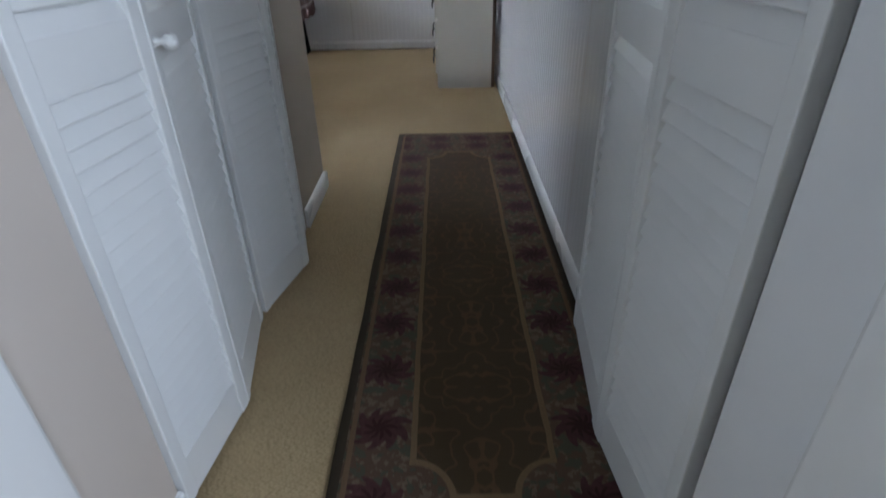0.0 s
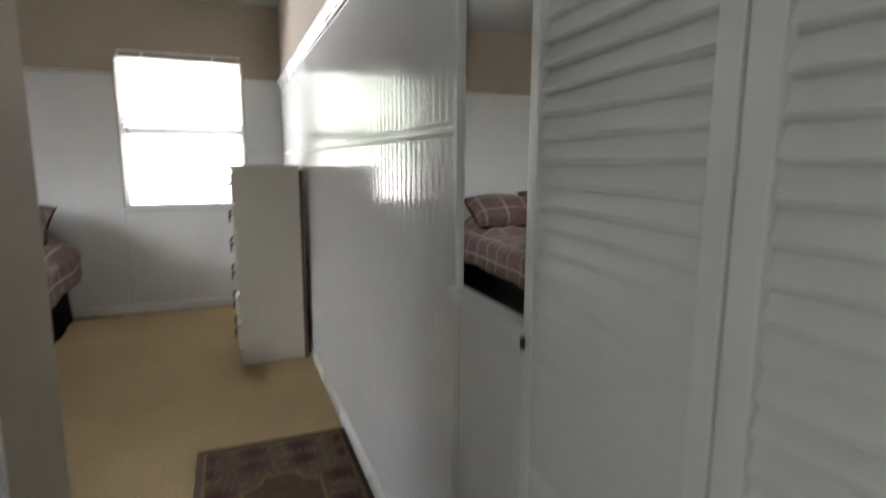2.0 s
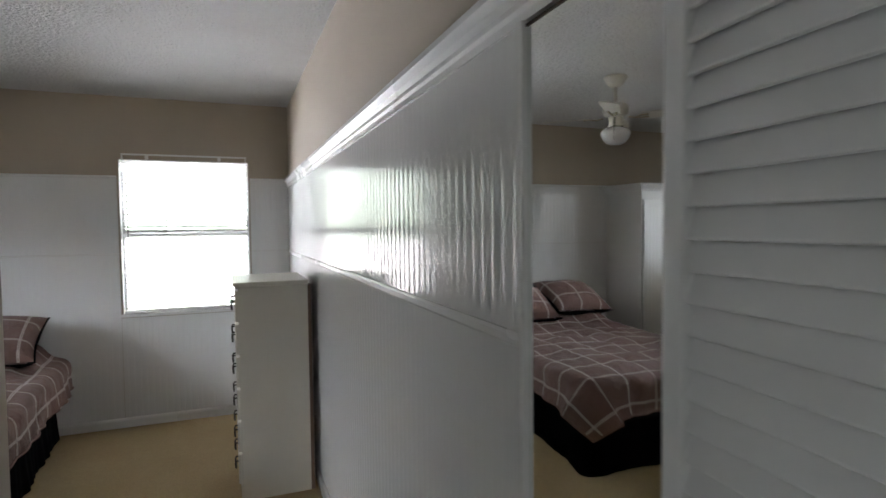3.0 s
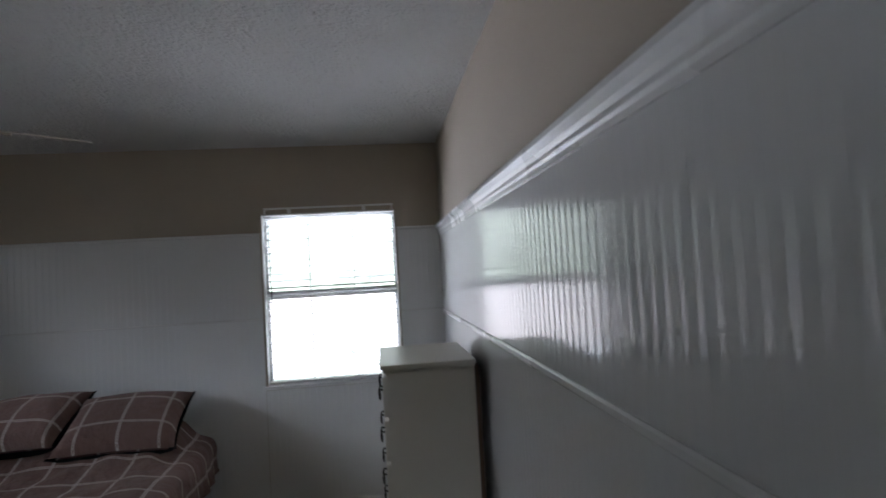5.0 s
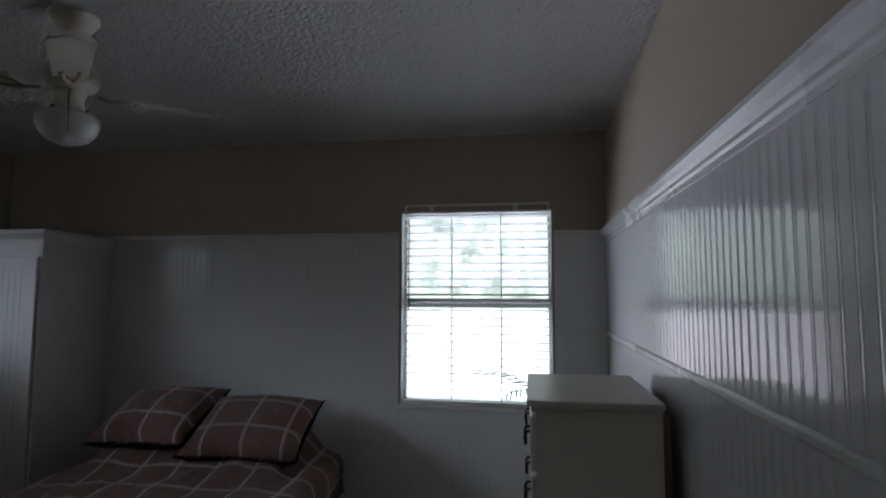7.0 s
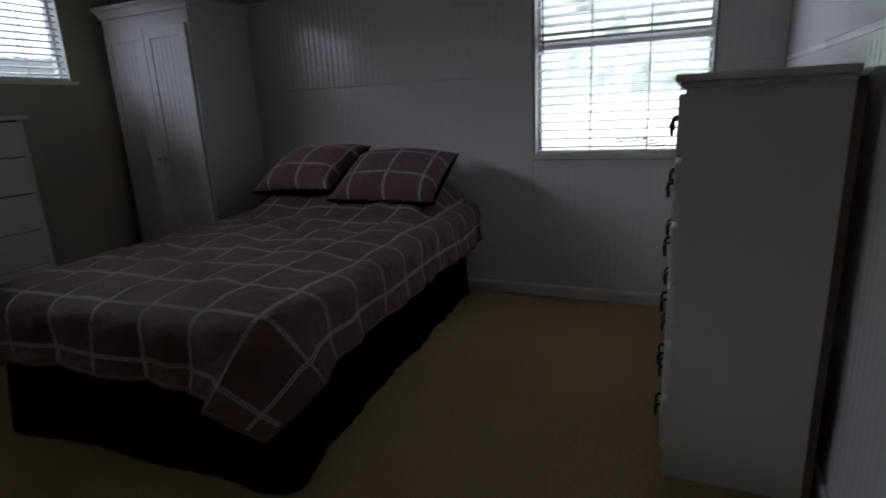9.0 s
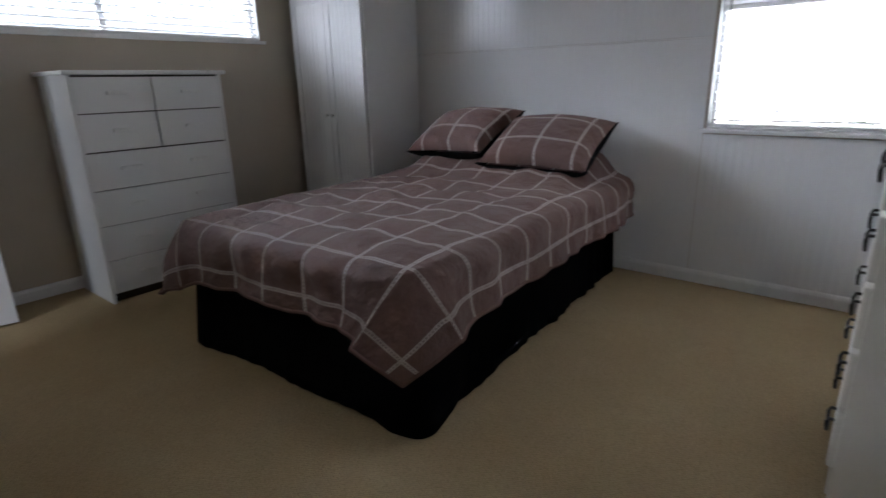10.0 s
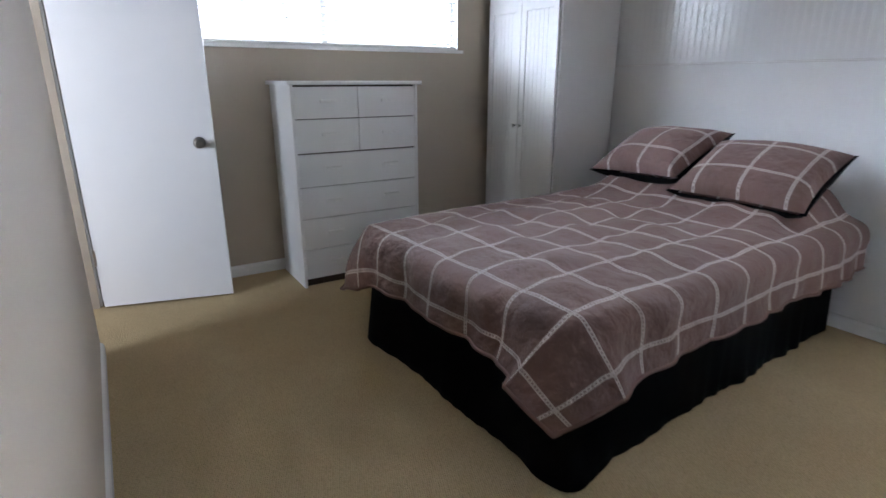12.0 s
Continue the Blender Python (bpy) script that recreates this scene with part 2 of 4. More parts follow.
def globe_material():
    mat, nt, b = nodes_of("opal_lamp_glass")
    n = noise_of(nt, coords(nt), 12)
    nt.links.new(mixed(nt, n, (0.72, 0.72, 0.70), (0.8, 0.8, 0.78)), b.inputs["Base Color"])
    b.inputs["Roughness"].default_value = 0.08
    b.inputs["Subsurface Weight"].default_value = 0.0
    b.inputs["Transmission Weight"].default_value = 0.25
    return mat


M_GLOBE = globe_material()
M_MIRROR, _nt, _b = nodes_of("silver_mirror")
_b.inputs["Base Color"].default_value = (0.86, 0.88, 0.87, 1)
_b.inputs["Metallic"].default_value, _b.inputs["Roughness"].default_value = 1.0, 0.012


def backdrop_material(name, low, green, top, z_low, z_top, s):
    """Bright distance outside a window, a glowing sheet in three bands by height: low, leafy, top."""
    mat, nt, b = nodes_of(name)
    v = coords(nt)
    sep = nt.nodes.new("ShaderNodeSeparateXYZ")
    nt.links.new(v, sep.inputs[0])
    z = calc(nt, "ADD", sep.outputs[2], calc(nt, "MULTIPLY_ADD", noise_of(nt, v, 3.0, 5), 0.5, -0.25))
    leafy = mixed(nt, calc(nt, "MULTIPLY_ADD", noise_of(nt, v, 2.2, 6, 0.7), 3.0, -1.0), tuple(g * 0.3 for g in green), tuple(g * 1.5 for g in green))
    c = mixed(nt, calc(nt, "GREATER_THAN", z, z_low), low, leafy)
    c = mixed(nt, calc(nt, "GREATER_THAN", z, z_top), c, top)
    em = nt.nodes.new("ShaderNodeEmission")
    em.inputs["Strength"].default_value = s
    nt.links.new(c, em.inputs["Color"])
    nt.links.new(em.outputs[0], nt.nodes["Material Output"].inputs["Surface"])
    return mat


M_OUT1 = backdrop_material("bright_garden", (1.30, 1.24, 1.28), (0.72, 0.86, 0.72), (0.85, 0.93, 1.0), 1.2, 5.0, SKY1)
# emissive ground sheet, an added source that throws light up to the ceiling
M_GROUND_GLOW = backdrop_material("ground_glow", (0.93, 0.98, 1.08), (0.9, 0.95, 1.0), (0.9, 0.95, 1.0), 5.0, 6.0, 75.0)
# invented dim lower bands keep this sky's light off slat undersides and east wall
M_OUT2 = backdrop_material("side_sky_dimmed_low", (0.015, 0.017, 0.018), (0.09, 0.10, 0.11), (0.90, 1.0, 1.12), 2.5, 3.5, SKY2)


# ---- mesh helpers ----
def box(bm, a, b, bevel=0.0, m=None):
    """An axis-aligned box from corner a to corner b, with rounded edges."""
    c = [(p + q) / 2 for p, q in zip(a, b)]
    d = [abs(q - p) for p, q in zip(a, b)]
    t = Matrix.Translation(c) @ Matrix.Diagonal((*d, 1))
    if m is not None:
        t = m @ t
    vs = bmesh.ops.create_cube(bm, size=1, matrix=t)["verts"]
    if bevel:
        es = list({e for v in vs for e in v.link_edges})
        bmesh.ops.bevel(bm, geom=es, offset=bevel, segments=2, profile=0.6, affect="EDGES")
    return vs


def turned(bm, profile, seg=24, m=Matrix()):
    """A body of revolution about z from (radius, height) pairs."""
    rings = []
    for r, z in profile:
        rings.append([bm.verts.new(m @ Vector((r * math.cos(k * math.tau / seg), r * math.sin(k * math.tau / seg), z))) for k in range(seg)])
    for p, q in zip(rings, rings[1:]):
        for k in range(seg):
            bm.faces.new((p[k], p[(k + 1) % seg], q[(k + 1) % seg], q[k])).smooth = True
    bm.faces.new(list(reversed(rings[0])))
    bm.faces.new(rings[-1])


def tube(bm, pts, r, seg=8):
    pts = [Vector(p) for p in pts]
    rings = []
    for k, p in enumerate(pts):
        d = (pts[min(k + 1, len(pts) - 1)] - pts[max(k - 1, 0)]).normalized()
        q = d.to_track_quat("Z", "Y").to_matrix()
        rings.append([bm.verts.new(p + q @ Vector((r * math.cos(a * math.tau / seg), r * math.sin(a * math.tau / seg), 0))) for a in range(seg)])
    for p, q in zip(rings, rings[1:]):
        for k in range(seg):
            bm.faces.new((p[k], p[(k + 1) % seg], q[(k + 1) % seg], q[k])).smooth = True
    bm.faces.new(list(reversed(rings[0])))
    bm.faces.new(rings[-1])


def mesh_of(name, bm, material):
    bmesh.ops.recalc_face_normals(bm, faces=bm.faces[:])
    me = bpy.data.meshes.new(name)
    bm.to_mesh(me)
    bm.free()
    me.materials.append(material)
    return me


def part(name, bm, material, parent=None, label=""):
    ob = new(name, mesh_of(name, bm, material))
    if parent is not None:
        ob.parent = parent
        ob.matrix_parent_inverse = parent.matrix_world.inverted() if parent.type != "EMPTY" else Matrix()
    return tagged(ob, label)


def share(name, me, parent, m):
    ob = new(name, me)
    ob.parent = parent
    ob.matrix_basis = m
    return ob


def thing(name, label, category, group="", kind="", m=None):
    ob = new(name)
    ob.empty_display_size = 0.1
    if m is not None:
        ob.matrix_basis = m
    return tagged(ob, label, category, group, kind)


def boxes(name, material, spans, parent=None, label="", bevel=0.0):
    bm = bmesh.new()
    for a, b in spans:
        box(bm, a, b, bevel)
    return part(name, bm, material, parent, label)


def structure(ob, label, category):
    return tagged(ob, label, category, kind="structure")


# ---- structure ----
T = 0.12
Y_S = 0.0                                  # back wall of the bathroom
structure(boxes("floor", M_CARPET, [((X_L - T, Y_S - T, -0.12), (1.0, Y_F + T, 0.0))]), "tan looped carpet over the whole floor", "floor")
structure(boxes("ceiling", M_CEIL, [((X_L - T, Y_S - T, CEIL), (1.0, Y_F + T, CEIL + 0.1))]), "white knockdown textured ceiling", "ceiling")
# far wall with the window's opening
structure(boxes("wall_north", M_BEIGE, [
    ((X_L - T, Y_F, 0), (W1[0], Y_F + T, CEIL)), ((W1[1], Y_F, 0), (T, Y_F + T, CEIL)),
    ((W1[0], Y_F, 0), (W1[1], Y_F + T, W1[2])), ((W1[0], Y_F, W1[3]), (W1[1], Y_F + T, CEIL))]), "beige painted wall above white beadboard", "wall")
structure(boxes("wall_west", M_BEIGE, [
    ((X_L - T, Y_N - T, 0), (X_L, W2[0], CEIL)), ((X_L - T, W2[1], 0), (X_L, Y_F, CEIL)),
    ((X_L - T, W2[0], 0), (X_L, W2[1], W2[2])), ((X_L - T, W2[0], W2[3]), (X_L, W2[1], CEIL))]), "beige painted wall with a wide high window", "wall")
# right wall, with the closet's opening
RC0, RC1, RCH = 2.665, 3.42, 2.0
structure(boxes("wall_east", M_BEIGE, [
    ((0.0, RC1, 0), (T, Y_F, CEIL)), ((0.0, RC0, RCH), (T, RC1, CEIL)), ((0.0, 2.35, 0), (T, RC0, CEIL))]), "beige painted wall above white beadboard", "wall")
structure(boxes("closet_shell_east", M_BEIGE, [
    ((T, 2.45, 0), (0.70, 2.55, CEIL)), ((T, 3.55, 0), (0.70, 3.65, CEIL)), ((0.70, 2.45, 0), (0.80, 3.65, CEIL))]), "plain beige closet interior", "wall")
# near wall of the bedroom with its doorway, and the passage's left wall with the closet's opening
D0, D1 = -4.06, -3.38
LC0, LC1 = 2.875, 4.03
structure(boxes("wall_south", M_BEIGE, [
    ((D1, Y_N - T, 0), (HALL_L - T, Y_N, CEIL)), ((X_L, Y_N - T, 0), (D0, Y_N, CEIL)), ((D0, Y_N - T, 2.04), (D1, Y_N, CEIL))]), "plain beige painted wall", "wall")
structure(boxes("wall_passage", M_BEIGE, [
    ((HALL_L - T, LC1, 0), (HALL_L, Y_N, CEIL)), ((HALL_L - T, LC0, RCH), (HALL_L, LC1, CEIL)), ((HALL_L - T, 2.35, 0), (HALL_L, LC0, CEIL))]), "beige painted passage wall round the closet", "wall")
structure(boxes("closet_shell_west", M_BEIGE, [
    ((-1.68, 2.70, 0), (HALL_L - T, 2.80, CEIL)), ((-1.78, 2.70, 0), (-1.68, Y_N - T, CEIL))]), "plain beige closet interior", "wall")
# bathroom behind the passage, and the side room behind the near doorway
structure(boxes("wall_bath", M_LOUVER, [
    ((-1.9, Y_S - T, 0), (1.0, Y_S, CEIL)), ((-1.9, Y_S, 0), (-1.8, 2.35, CEIL)),
    ((0.9, Y_S, 0), (1.0, 0.75, CEIL)), ((0.9, 1.55, 0), (1.0, 2.45, CEIL)), ((0.9, 0.75, 0), (1.0, 1.55, 0.92)), ((0.9, 0.75, 1.98), (1.0, 1.55, CEIL)),
    ((-1.9, 2.23, 0), (HALL_L - T, 2.35, CEIL)), ((T, 2.35, 0), (0.9, 2.45, CEIL)), ((HALL_L - T, 2.40, 2.06), (T, 2.52, CEIL))]), "plain walls of the room behind the passage", "wall")
structure(boxes("wall_side_room", M_BEIGE, [
    ((X_L - T, 2.3, 0), (-3.30, 2.4, CEIL)), ((-2.40, 2.3, 0), (-1.78, 2.4, CEIL)), ((-3.30, 2.3, 0), (-2.40, 2.4, 1.0)), ((-3.30, 2.3, 2.0), (-2.40, 2.4, CEIL)),
    ((X_L - T, 2.4, 0), (X_L, Y_N - T, CEIL))]), "plain walls of the side room beyond the doorway", "wall")


# ---- beadboard, rails and baseboards ----
def bead_sheet(name, along, a, b, z0, z1, at, parent, depth=0.35, pitch=0.044):
    """A sheet of beadboard: flat boards parted by a rounded bead between two grooves. along 'y': on the right wall, facing -x."""
    bm = bmesh.new()
    prof = [(0.0, 0.006)]
    s = 0.0
    w = b - a
    while s + pitch < w - 0.004:
        e = s + pitch
        prof += [(e - 0.0125, 0.006), (e - 0.0105, 0.0025), (e - 0.0085, 0.0045), (e - 0.0055, 0.0062), (e - 0.0025, 0.0045), (e - 0.0005, 0.0025), (e + 0.0015, 0.006)]
        s = e
    prof.append((w, 0.006))
    prof = [(p, 0.006 + (d - 0.006) * depth) for p, d in prof]
    low, top = [], []
    for p, d in prof:
        xy = (at - d, a + p) if along == "y" else (a + p, at - d)
        low.append(bm.verts.new((*xy, z0)))
        top.append(bm.verts.new((*xy, z1)))
    for k in range(len(low) - 1):
        bm.faces.new((low[k], low[k + 1], top[k + 1], top[k]))
    for row in (low, top):
        p, q = row[0].co, row[-1].co
        back = [bm.verts.new((at, p.y, p.z)), bm.verts.new((at, q.y, q.z))] if along == "y" else [bm.verts.new((p.x, at, p.z)), bm.verts.new((q.x, at, q.z))]
        bm.faces.new(row + [back[1], back[0]])
    return part(name, bm, M_BEAD, parent)


def moulding(name, along, a, b, at, profile, material, parent, sign=-1):
    """A straight moulding: (out from the wall, height) profile swept along a wall."""
    bm = bmesh.new()
    rows = []
    for s in (a, b):
        rows.append([bm.verts.new((at + sign * o, s, z) if along == "y" else (s, at + sign * o, z)) for o, z in profile])
    n = len(profile)
    for k in range(n):
        bm.faces.new((rows[0][k], rows[0][(k + 1) % n], rows[1][(k + 1) % n], rows[1][k]))
    bm.faces.new(rows[0])
    bm.faces.new(list(reversed(rows[1])))
    return part(name, bm, material, parent)


CAP_P = [(0, CAP - 0.075), (0.012, CAP - 0.075), (0.013, CAP - 0.06), (0.018, CAP - 0.052), (0.017, CAP - 0.04), (0.024, CAP - 0.028), (0.036, CAP - 0.018), (0.04, CAP - 0.014), (0.04, CAP), (0.034, CAP + 0.004), (0, CAP + 0.004)]
CAPF_P = [(0, CAP - 0.016), (0.016, CAP - 0.016), (0.022, CAP - 0.010), (0.022, CAP), (0.018, CAP + 0.004), (0, CAP + 0.004)]
RAIL_P = [(0, SEAM_E - 0.014), (0.010, SEAM_E - 0.014), (0.013, SEAM_E - 0.008), (0.013, SEAM_E + 0.006), (0.009, SEAM_E + 0.012), (0, SEAM_E + 0.012)]
SEAM_P = [(0, SEAM - 0.004), (0.0075, SEAM - 0.004), (0.009, SEAM - 0.001), (0.009, SEAM + 0.002), (0.0075, SEAM + 0.004), (0, SEAM + 0.004)]
BASE_P = [(0, 0.0), (0.014, 0.0), (0.015, 0.055), (0.011, 0.066), (0.006, 0.072), (0, 0.075)]

panel_e = thing("beadboard_east", "glossy white painted beadboard wainscot with a ledge", "wainscot", kind="structure")
bead_sheet("upper_sheet", "y", 3.775, Y_F, SEAM_E + 0.013, CAP - 0.07, 0.0, panel_e, 0.20)
bead_sheet("lower_sheet", "y", 3.775, Y_F, 0.05, SEAM_E - 0.015, 0.0, panel_e, 0.2)
bead_sheet("sheet_below_mirror", "y", 3.425, 3.772, 0.05, 0.96, 0.0, panel_e, 0.12)
moulding("ledge", "y", 3.425, Y_F, 0.0, CAP_P, M_TRIM, panel_e)
moulding("rail", "y", 3.785, Y_F - 0.01, 0.0, RAIL_P, M_TRIM, panel_e)
panel_n = thing("beadboard_north", "glossy white painted beadboard below a thin ledge", "wainscot", kind="structure")
WX0, WX1 = W1[0] - 0.012, W1[1] + 0.012
for nm, a, b in (("west", X_L + 0.002, WX0), ("east", WX1, -0.008)):
    bead_sheet("upper_sheet_" + nm, "x", a, b, SEAM + 0.005, CAP - 0.014, Y_F, panel_n)
    bead_sheet("lower_sheet_" + nm, "x", a, b, 0.05, SEAM - 0.005, Y_F, panel_n, 0.25)
    moulding("ledge_" + nm, "x", a, b - 0.002, Y_F, CAPF_P, M_TRIM, panel_n)
    moulding("seam_" + nm, "x", a, b - 0.002, Y_F, SEAM_P, M_TRIM, panel_n)
bead_sheet("sheet_below_window", "x", WX0 + 0.002, WX1 - 0.002, 0.05, W1[2] - 0.03, Y_F, panel_n)


def baseboard(along, a, b, at, sign):
    ob = moulding("baseboard", along, a, b, at, BASE_P, M_TRIM, None, sign)
    structure(ob, "low white painted wooden baseboard", "baseboard")


baseboard("y", 3.425, Y_F - 0.02, -0.0065, -1)
baseboard("x", X_L, -0.02, Y_F - 0.0065, -1)
baseboard("y", Y_N, Y_F - 0.03, X_L, 1)
baseboard("x", D1 + 0.0, HALL_L + 0.014, Y_N, 1)
baseboard("y", LC1 + 0.02, Y_N - 0.001, HALL_L, 1)
baseboard("y", 2.612, 2.838, HALL_L + 0.0225, 1)


# ---- windows with blinds ----
def window(name, label, m, w, h, meet):
    """A window in local axes: x along the wall, y outwards, z up from the sill, origin at the opening's lower corner on the room side."""
    win = thing(name, label, "window", kind="structure", m=m)
    fr = 0.024
    boxes("window_frame", M_TRIM, [((0, 0.07, 0), (fr, 0.115, h)), ((w - fr, 0.07, 0), (w, 0.115, h)), ((fr, 0.07, 0), (w - fr, 0.115, fr)), ((fr, 0.07, h - fr), (w - fr, 0.115, h))], win)
    if meet:
        boxes("meeting_rail", M_TRIM, [((fr, 0.06, meet - 0.03), (w - fr, 0.11, meet + 0.03))], win, bevel=0.003)
        boxes("sash_lock", M_PEWTER, [((w - 0.12, 0.045, meet + 0.0), (w - 0.06, 0.06, meet + 0.016))], win, bevel=0.003)
        panes = [(fr, w - fr, fr, meet - 0.022), (fr, w - fr, meet + 0.022, h - fr)]
    else:
        c = w / 2
        boxes("mullion", M_TRIM, [((c - 0.02, 0.06, fr), (c + 0.02, 0.11, h - fr))], win, bevel=0.003)
        panes = [(fr, c - 0.02, fr, h - fr), (c + 0.02, w - fr, fr, h - fr)]
    for x0, x1, z0, z1 in panes:
        p = boxes("pane", M_GLASS, [((x0, 0.088, z0), (x1, 0.092, z1))], win)
        p.visible_shadow = False
    boxes("reveal", M_TRIM, [((0.0005, 0.001, 0.005), (0.0035, 0.0695, h - 0.004)), ((w - 0.0035, 0.001, 0.005), (w - 0.0005, 0.0695, h - 0.004)), ((0.004, 0.001, h - 0.0035), (w - 0.004, 0.0695, h - 0.0005))], win)
    boxes("window_sill", M_TRIM, [((-0.03, -0.03, -0.022), (w + 0.03, 0.0, 0.0)), ((0.001, 0.0, 0.001), (w - 0.001, 0.069, 0.004))], win, bevel=0.0)
    return win


def blind(label, m, w, h, rows, tilt, cords, wand):
    bl = thing("venetian_blind", label, "blind", m=m)
    boxes("headrail", M_PLASTIC, [((0.004, 0.008, h - 0.012), (w - 0.004, 0.05, h + 0.0))], bl, bevel=0.002)
    bm = bmesh.new()
    n, sw = 6, 0.050
    prof = [(-sw / 2 + sw * k / n, 0.0035 * (1 - (2 * k / n - 1) ** 2)) for k in range(n + 1)]
    grid = [[bm.verts.new((x, y, z + dz)) for y, z in prof] for x in (0.012, w - 0.012) for dz in (0.0,)]
    under = [[bm.verts.new((x, y, z - 0.0022)) for y, z in prof] for x in (0.012, w - 0.012)]
    for k in range(n):
        bm.faces.new((grid[0][k], grid[1][k], grid[1][k + 1], grid[0][k + 1]))
        bm.faces.new((under[0][k + 1], under[1][k + 1], under[1][k], under[0][k]))
    for k in (0, n):
        bm.faces.new((grid[0][k], under[0][k], under[1][k], grid[1][k]))
    for e in (0, 1):
        bm.faces.new(grid[e] + list(reversed(under[e])))
    me = mesh_of("slat", bm, M_SLAT)
    z0, z1 = 0.045, h - 0.035
    for k in range(rows):
        z = z0 + (z1 - z0) * k / (rows - 1)
        share("slat", me, bl, pose(0, 0.030, z, tilt + random.uniform(-1.5, 1.5), 0, 0))
    boxes("bottom_rail", M_PLASTIC, [((0.01, 0.008, 0.006), (w - 0.01, 0.054, 0.024))], bl, bevel=0.004)
    for c in cords:
        boxes("ladder_cord", M_PLASTIC, [((c * w - 0.0025, 0.003, 0.02), (c * w + 0.0025, 0.0045, h - 0.02))], bl)
        boxes("ladder_cord", M_PLASTIC, [((c * w - 0.0025, 0.0555, 0.02), (c * w + 0.0025, 0.057, h - 0.02))], bl)
    if wand:
        bm = bmesh.new()
        tube(bm, [(0.05, -0.004, h - 0.05), (0.052, -0.006, h - 0.3), (0.053, -0.006, h * 0.48)], 0.004)
        part("wand", bm, M_CHAIN, bl, "thin dark tilt wand")
    return bl


m1 = Matrix.Translation((W1[0], Y_F, W1[2]))
window("window_1", "white sash window with a sill, bright daylight outside", m1, W1[1] - W1[0], W1[3] - W1[2], 0.63)
blind("white slatted blind, open, hung in the sash window", m1, W1[1] - W1[0], W1[3] - W1[2], 24, -14, (0.34, 0.67), True)
m2 = Matrix.Translation((X_L, W2[0], W2[2])) @ pose(0, 0, 0, 0, 0, 90)
window("window_2", "wide high window above the dresser, bright daylight outside", m2, W2[1] - W2[0], W2[3] - W2[2], 0)
blind("white slatted blind, half tilted, in the wide window", m2, W2[1] - W2[0], W2[3] - W2[2], 14, 20, (0.12, 0.37, 0.63, 0.88), False)
rod = thing("blind_valance", "thin white metal valance rail over the window", "valance")
boxes("rail", M_PLASTIC, [((W1[0] + 0.03, Y_F - 0.035, W1[3] + 0.028), (W1[1] - 0.01, Y_F - 0.025, W1[3] + 0.040))], rod)
for x in (W1[0] + 0.20, W1[1] - 0.22):
    boxes("clip", M_PLASTIC, [((x - 0.012, Y_F - 0.037, W1[3] + 0.0), (x + 0.012, Y_F - 0.022, W1[3] + 0.027))], rod)
for x in (W1[0] + 0.028, W1[1] - 0.02):
    boxes("end_bracket", M_PLASTIC, [((x - 0.004, Y_F - 0.024, W1[3] - 0.004), (x + 0.004, Y_F, W1[3] + 0.042))], rod)

# ---- outside ----
structure(boxes("ground", M_SOIL, [((-60, -60, -0.5), (60, 60, -0.3))]), "bare ground outside the house", "ground")
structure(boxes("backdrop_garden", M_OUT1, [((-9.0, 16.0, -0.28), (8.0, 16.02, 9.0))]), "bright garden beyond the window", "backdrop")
# added glowing sheet on the ground, stands in for light bounced upwards
structure(boxes("backdrop_ground_glow", M_GROUND_GLOW, [((-7.0, 8.1, -0.29), (6.0, 15.98, -0.281))]), "glowing sheet added on the ground outside to light the ceiling", "backdrop")
structure(boxes("backdrop_side", M_OUT2, [((-12.02, -8.0, -0.3), (-12.0, 13.0, 9.5))]), "glowing sky sheet beyond the side window, dimmed low down to steer its light", "backdrop")




def palm(x, y, z, label, seed):
    """A low garden palm: a short stem with arching fronds of narrow leaflets."""
    rnd = random.Random(seed)
    p = thing("garden_palm", label, "palm", m=Matrix.Translation((x, y, z)))
    bm = bmesh.new()
    turned(bm, [(0.06, 0.0), (0.05, 0.12), (0.055, 0.3), (0.04, 0.62), (0.02, 0.72)], 10)
    part("stem", bm, M_SOIL, p)
    for k in range(11):
        a = math.tau * k / 11 + rnd.uniform(-0.2, 0.2)
        up, ln = rnd.uniform(0.5, 1.3), rnd.uniform(0.7, 0.95)
        bm = bmesh.new()
        spine = []
        for i in range(9):
            f = i / 8
            r = ln * f
            spine.append(Vector((r * math.cos(a), r * math.sin(a), 0.70 + up * r - 0.75 * r * r)))
        tube(bm, spine, 0.006, 5)
        across = Vector((-math.sin(a), math.cos(a), 0))
        for i in range(1, 9):
            for h in (0.0, 0.5):
                c = spine[i - 1].lerp(spine[i], h + 0.25)
                along = (spine[i] - spine[i - 1]).normalized()
                for sg in (-1, 1):
                    tip = c + across * sg * 0.22 * (1.1 - i / 10) + along * 0.12 + Vector((0, 0, -0.05))
                    w = along * 0.012
                    bm.faces.new([bm.verts.new(q) for q in (c - w, c + w, tip.lerp(c, 0.4) + w * 1.3, tip, tip.lerp(c, 0.4) - w)])
        part("frond", bm, M_LEAF, p)
    return p


palm(-0.10, 9.5, -0.281, "green garden palm outside the sash window", 4)
# added out of view to block high sky light from the side window's slats
structure(boxes("eave", M_TRIM, [((-5.25, 3.5, 2.42), (X_L - T - 0.001, 8.6, 2.50))]), "unseen eave added to cut steep sky light at the side window", "eave")


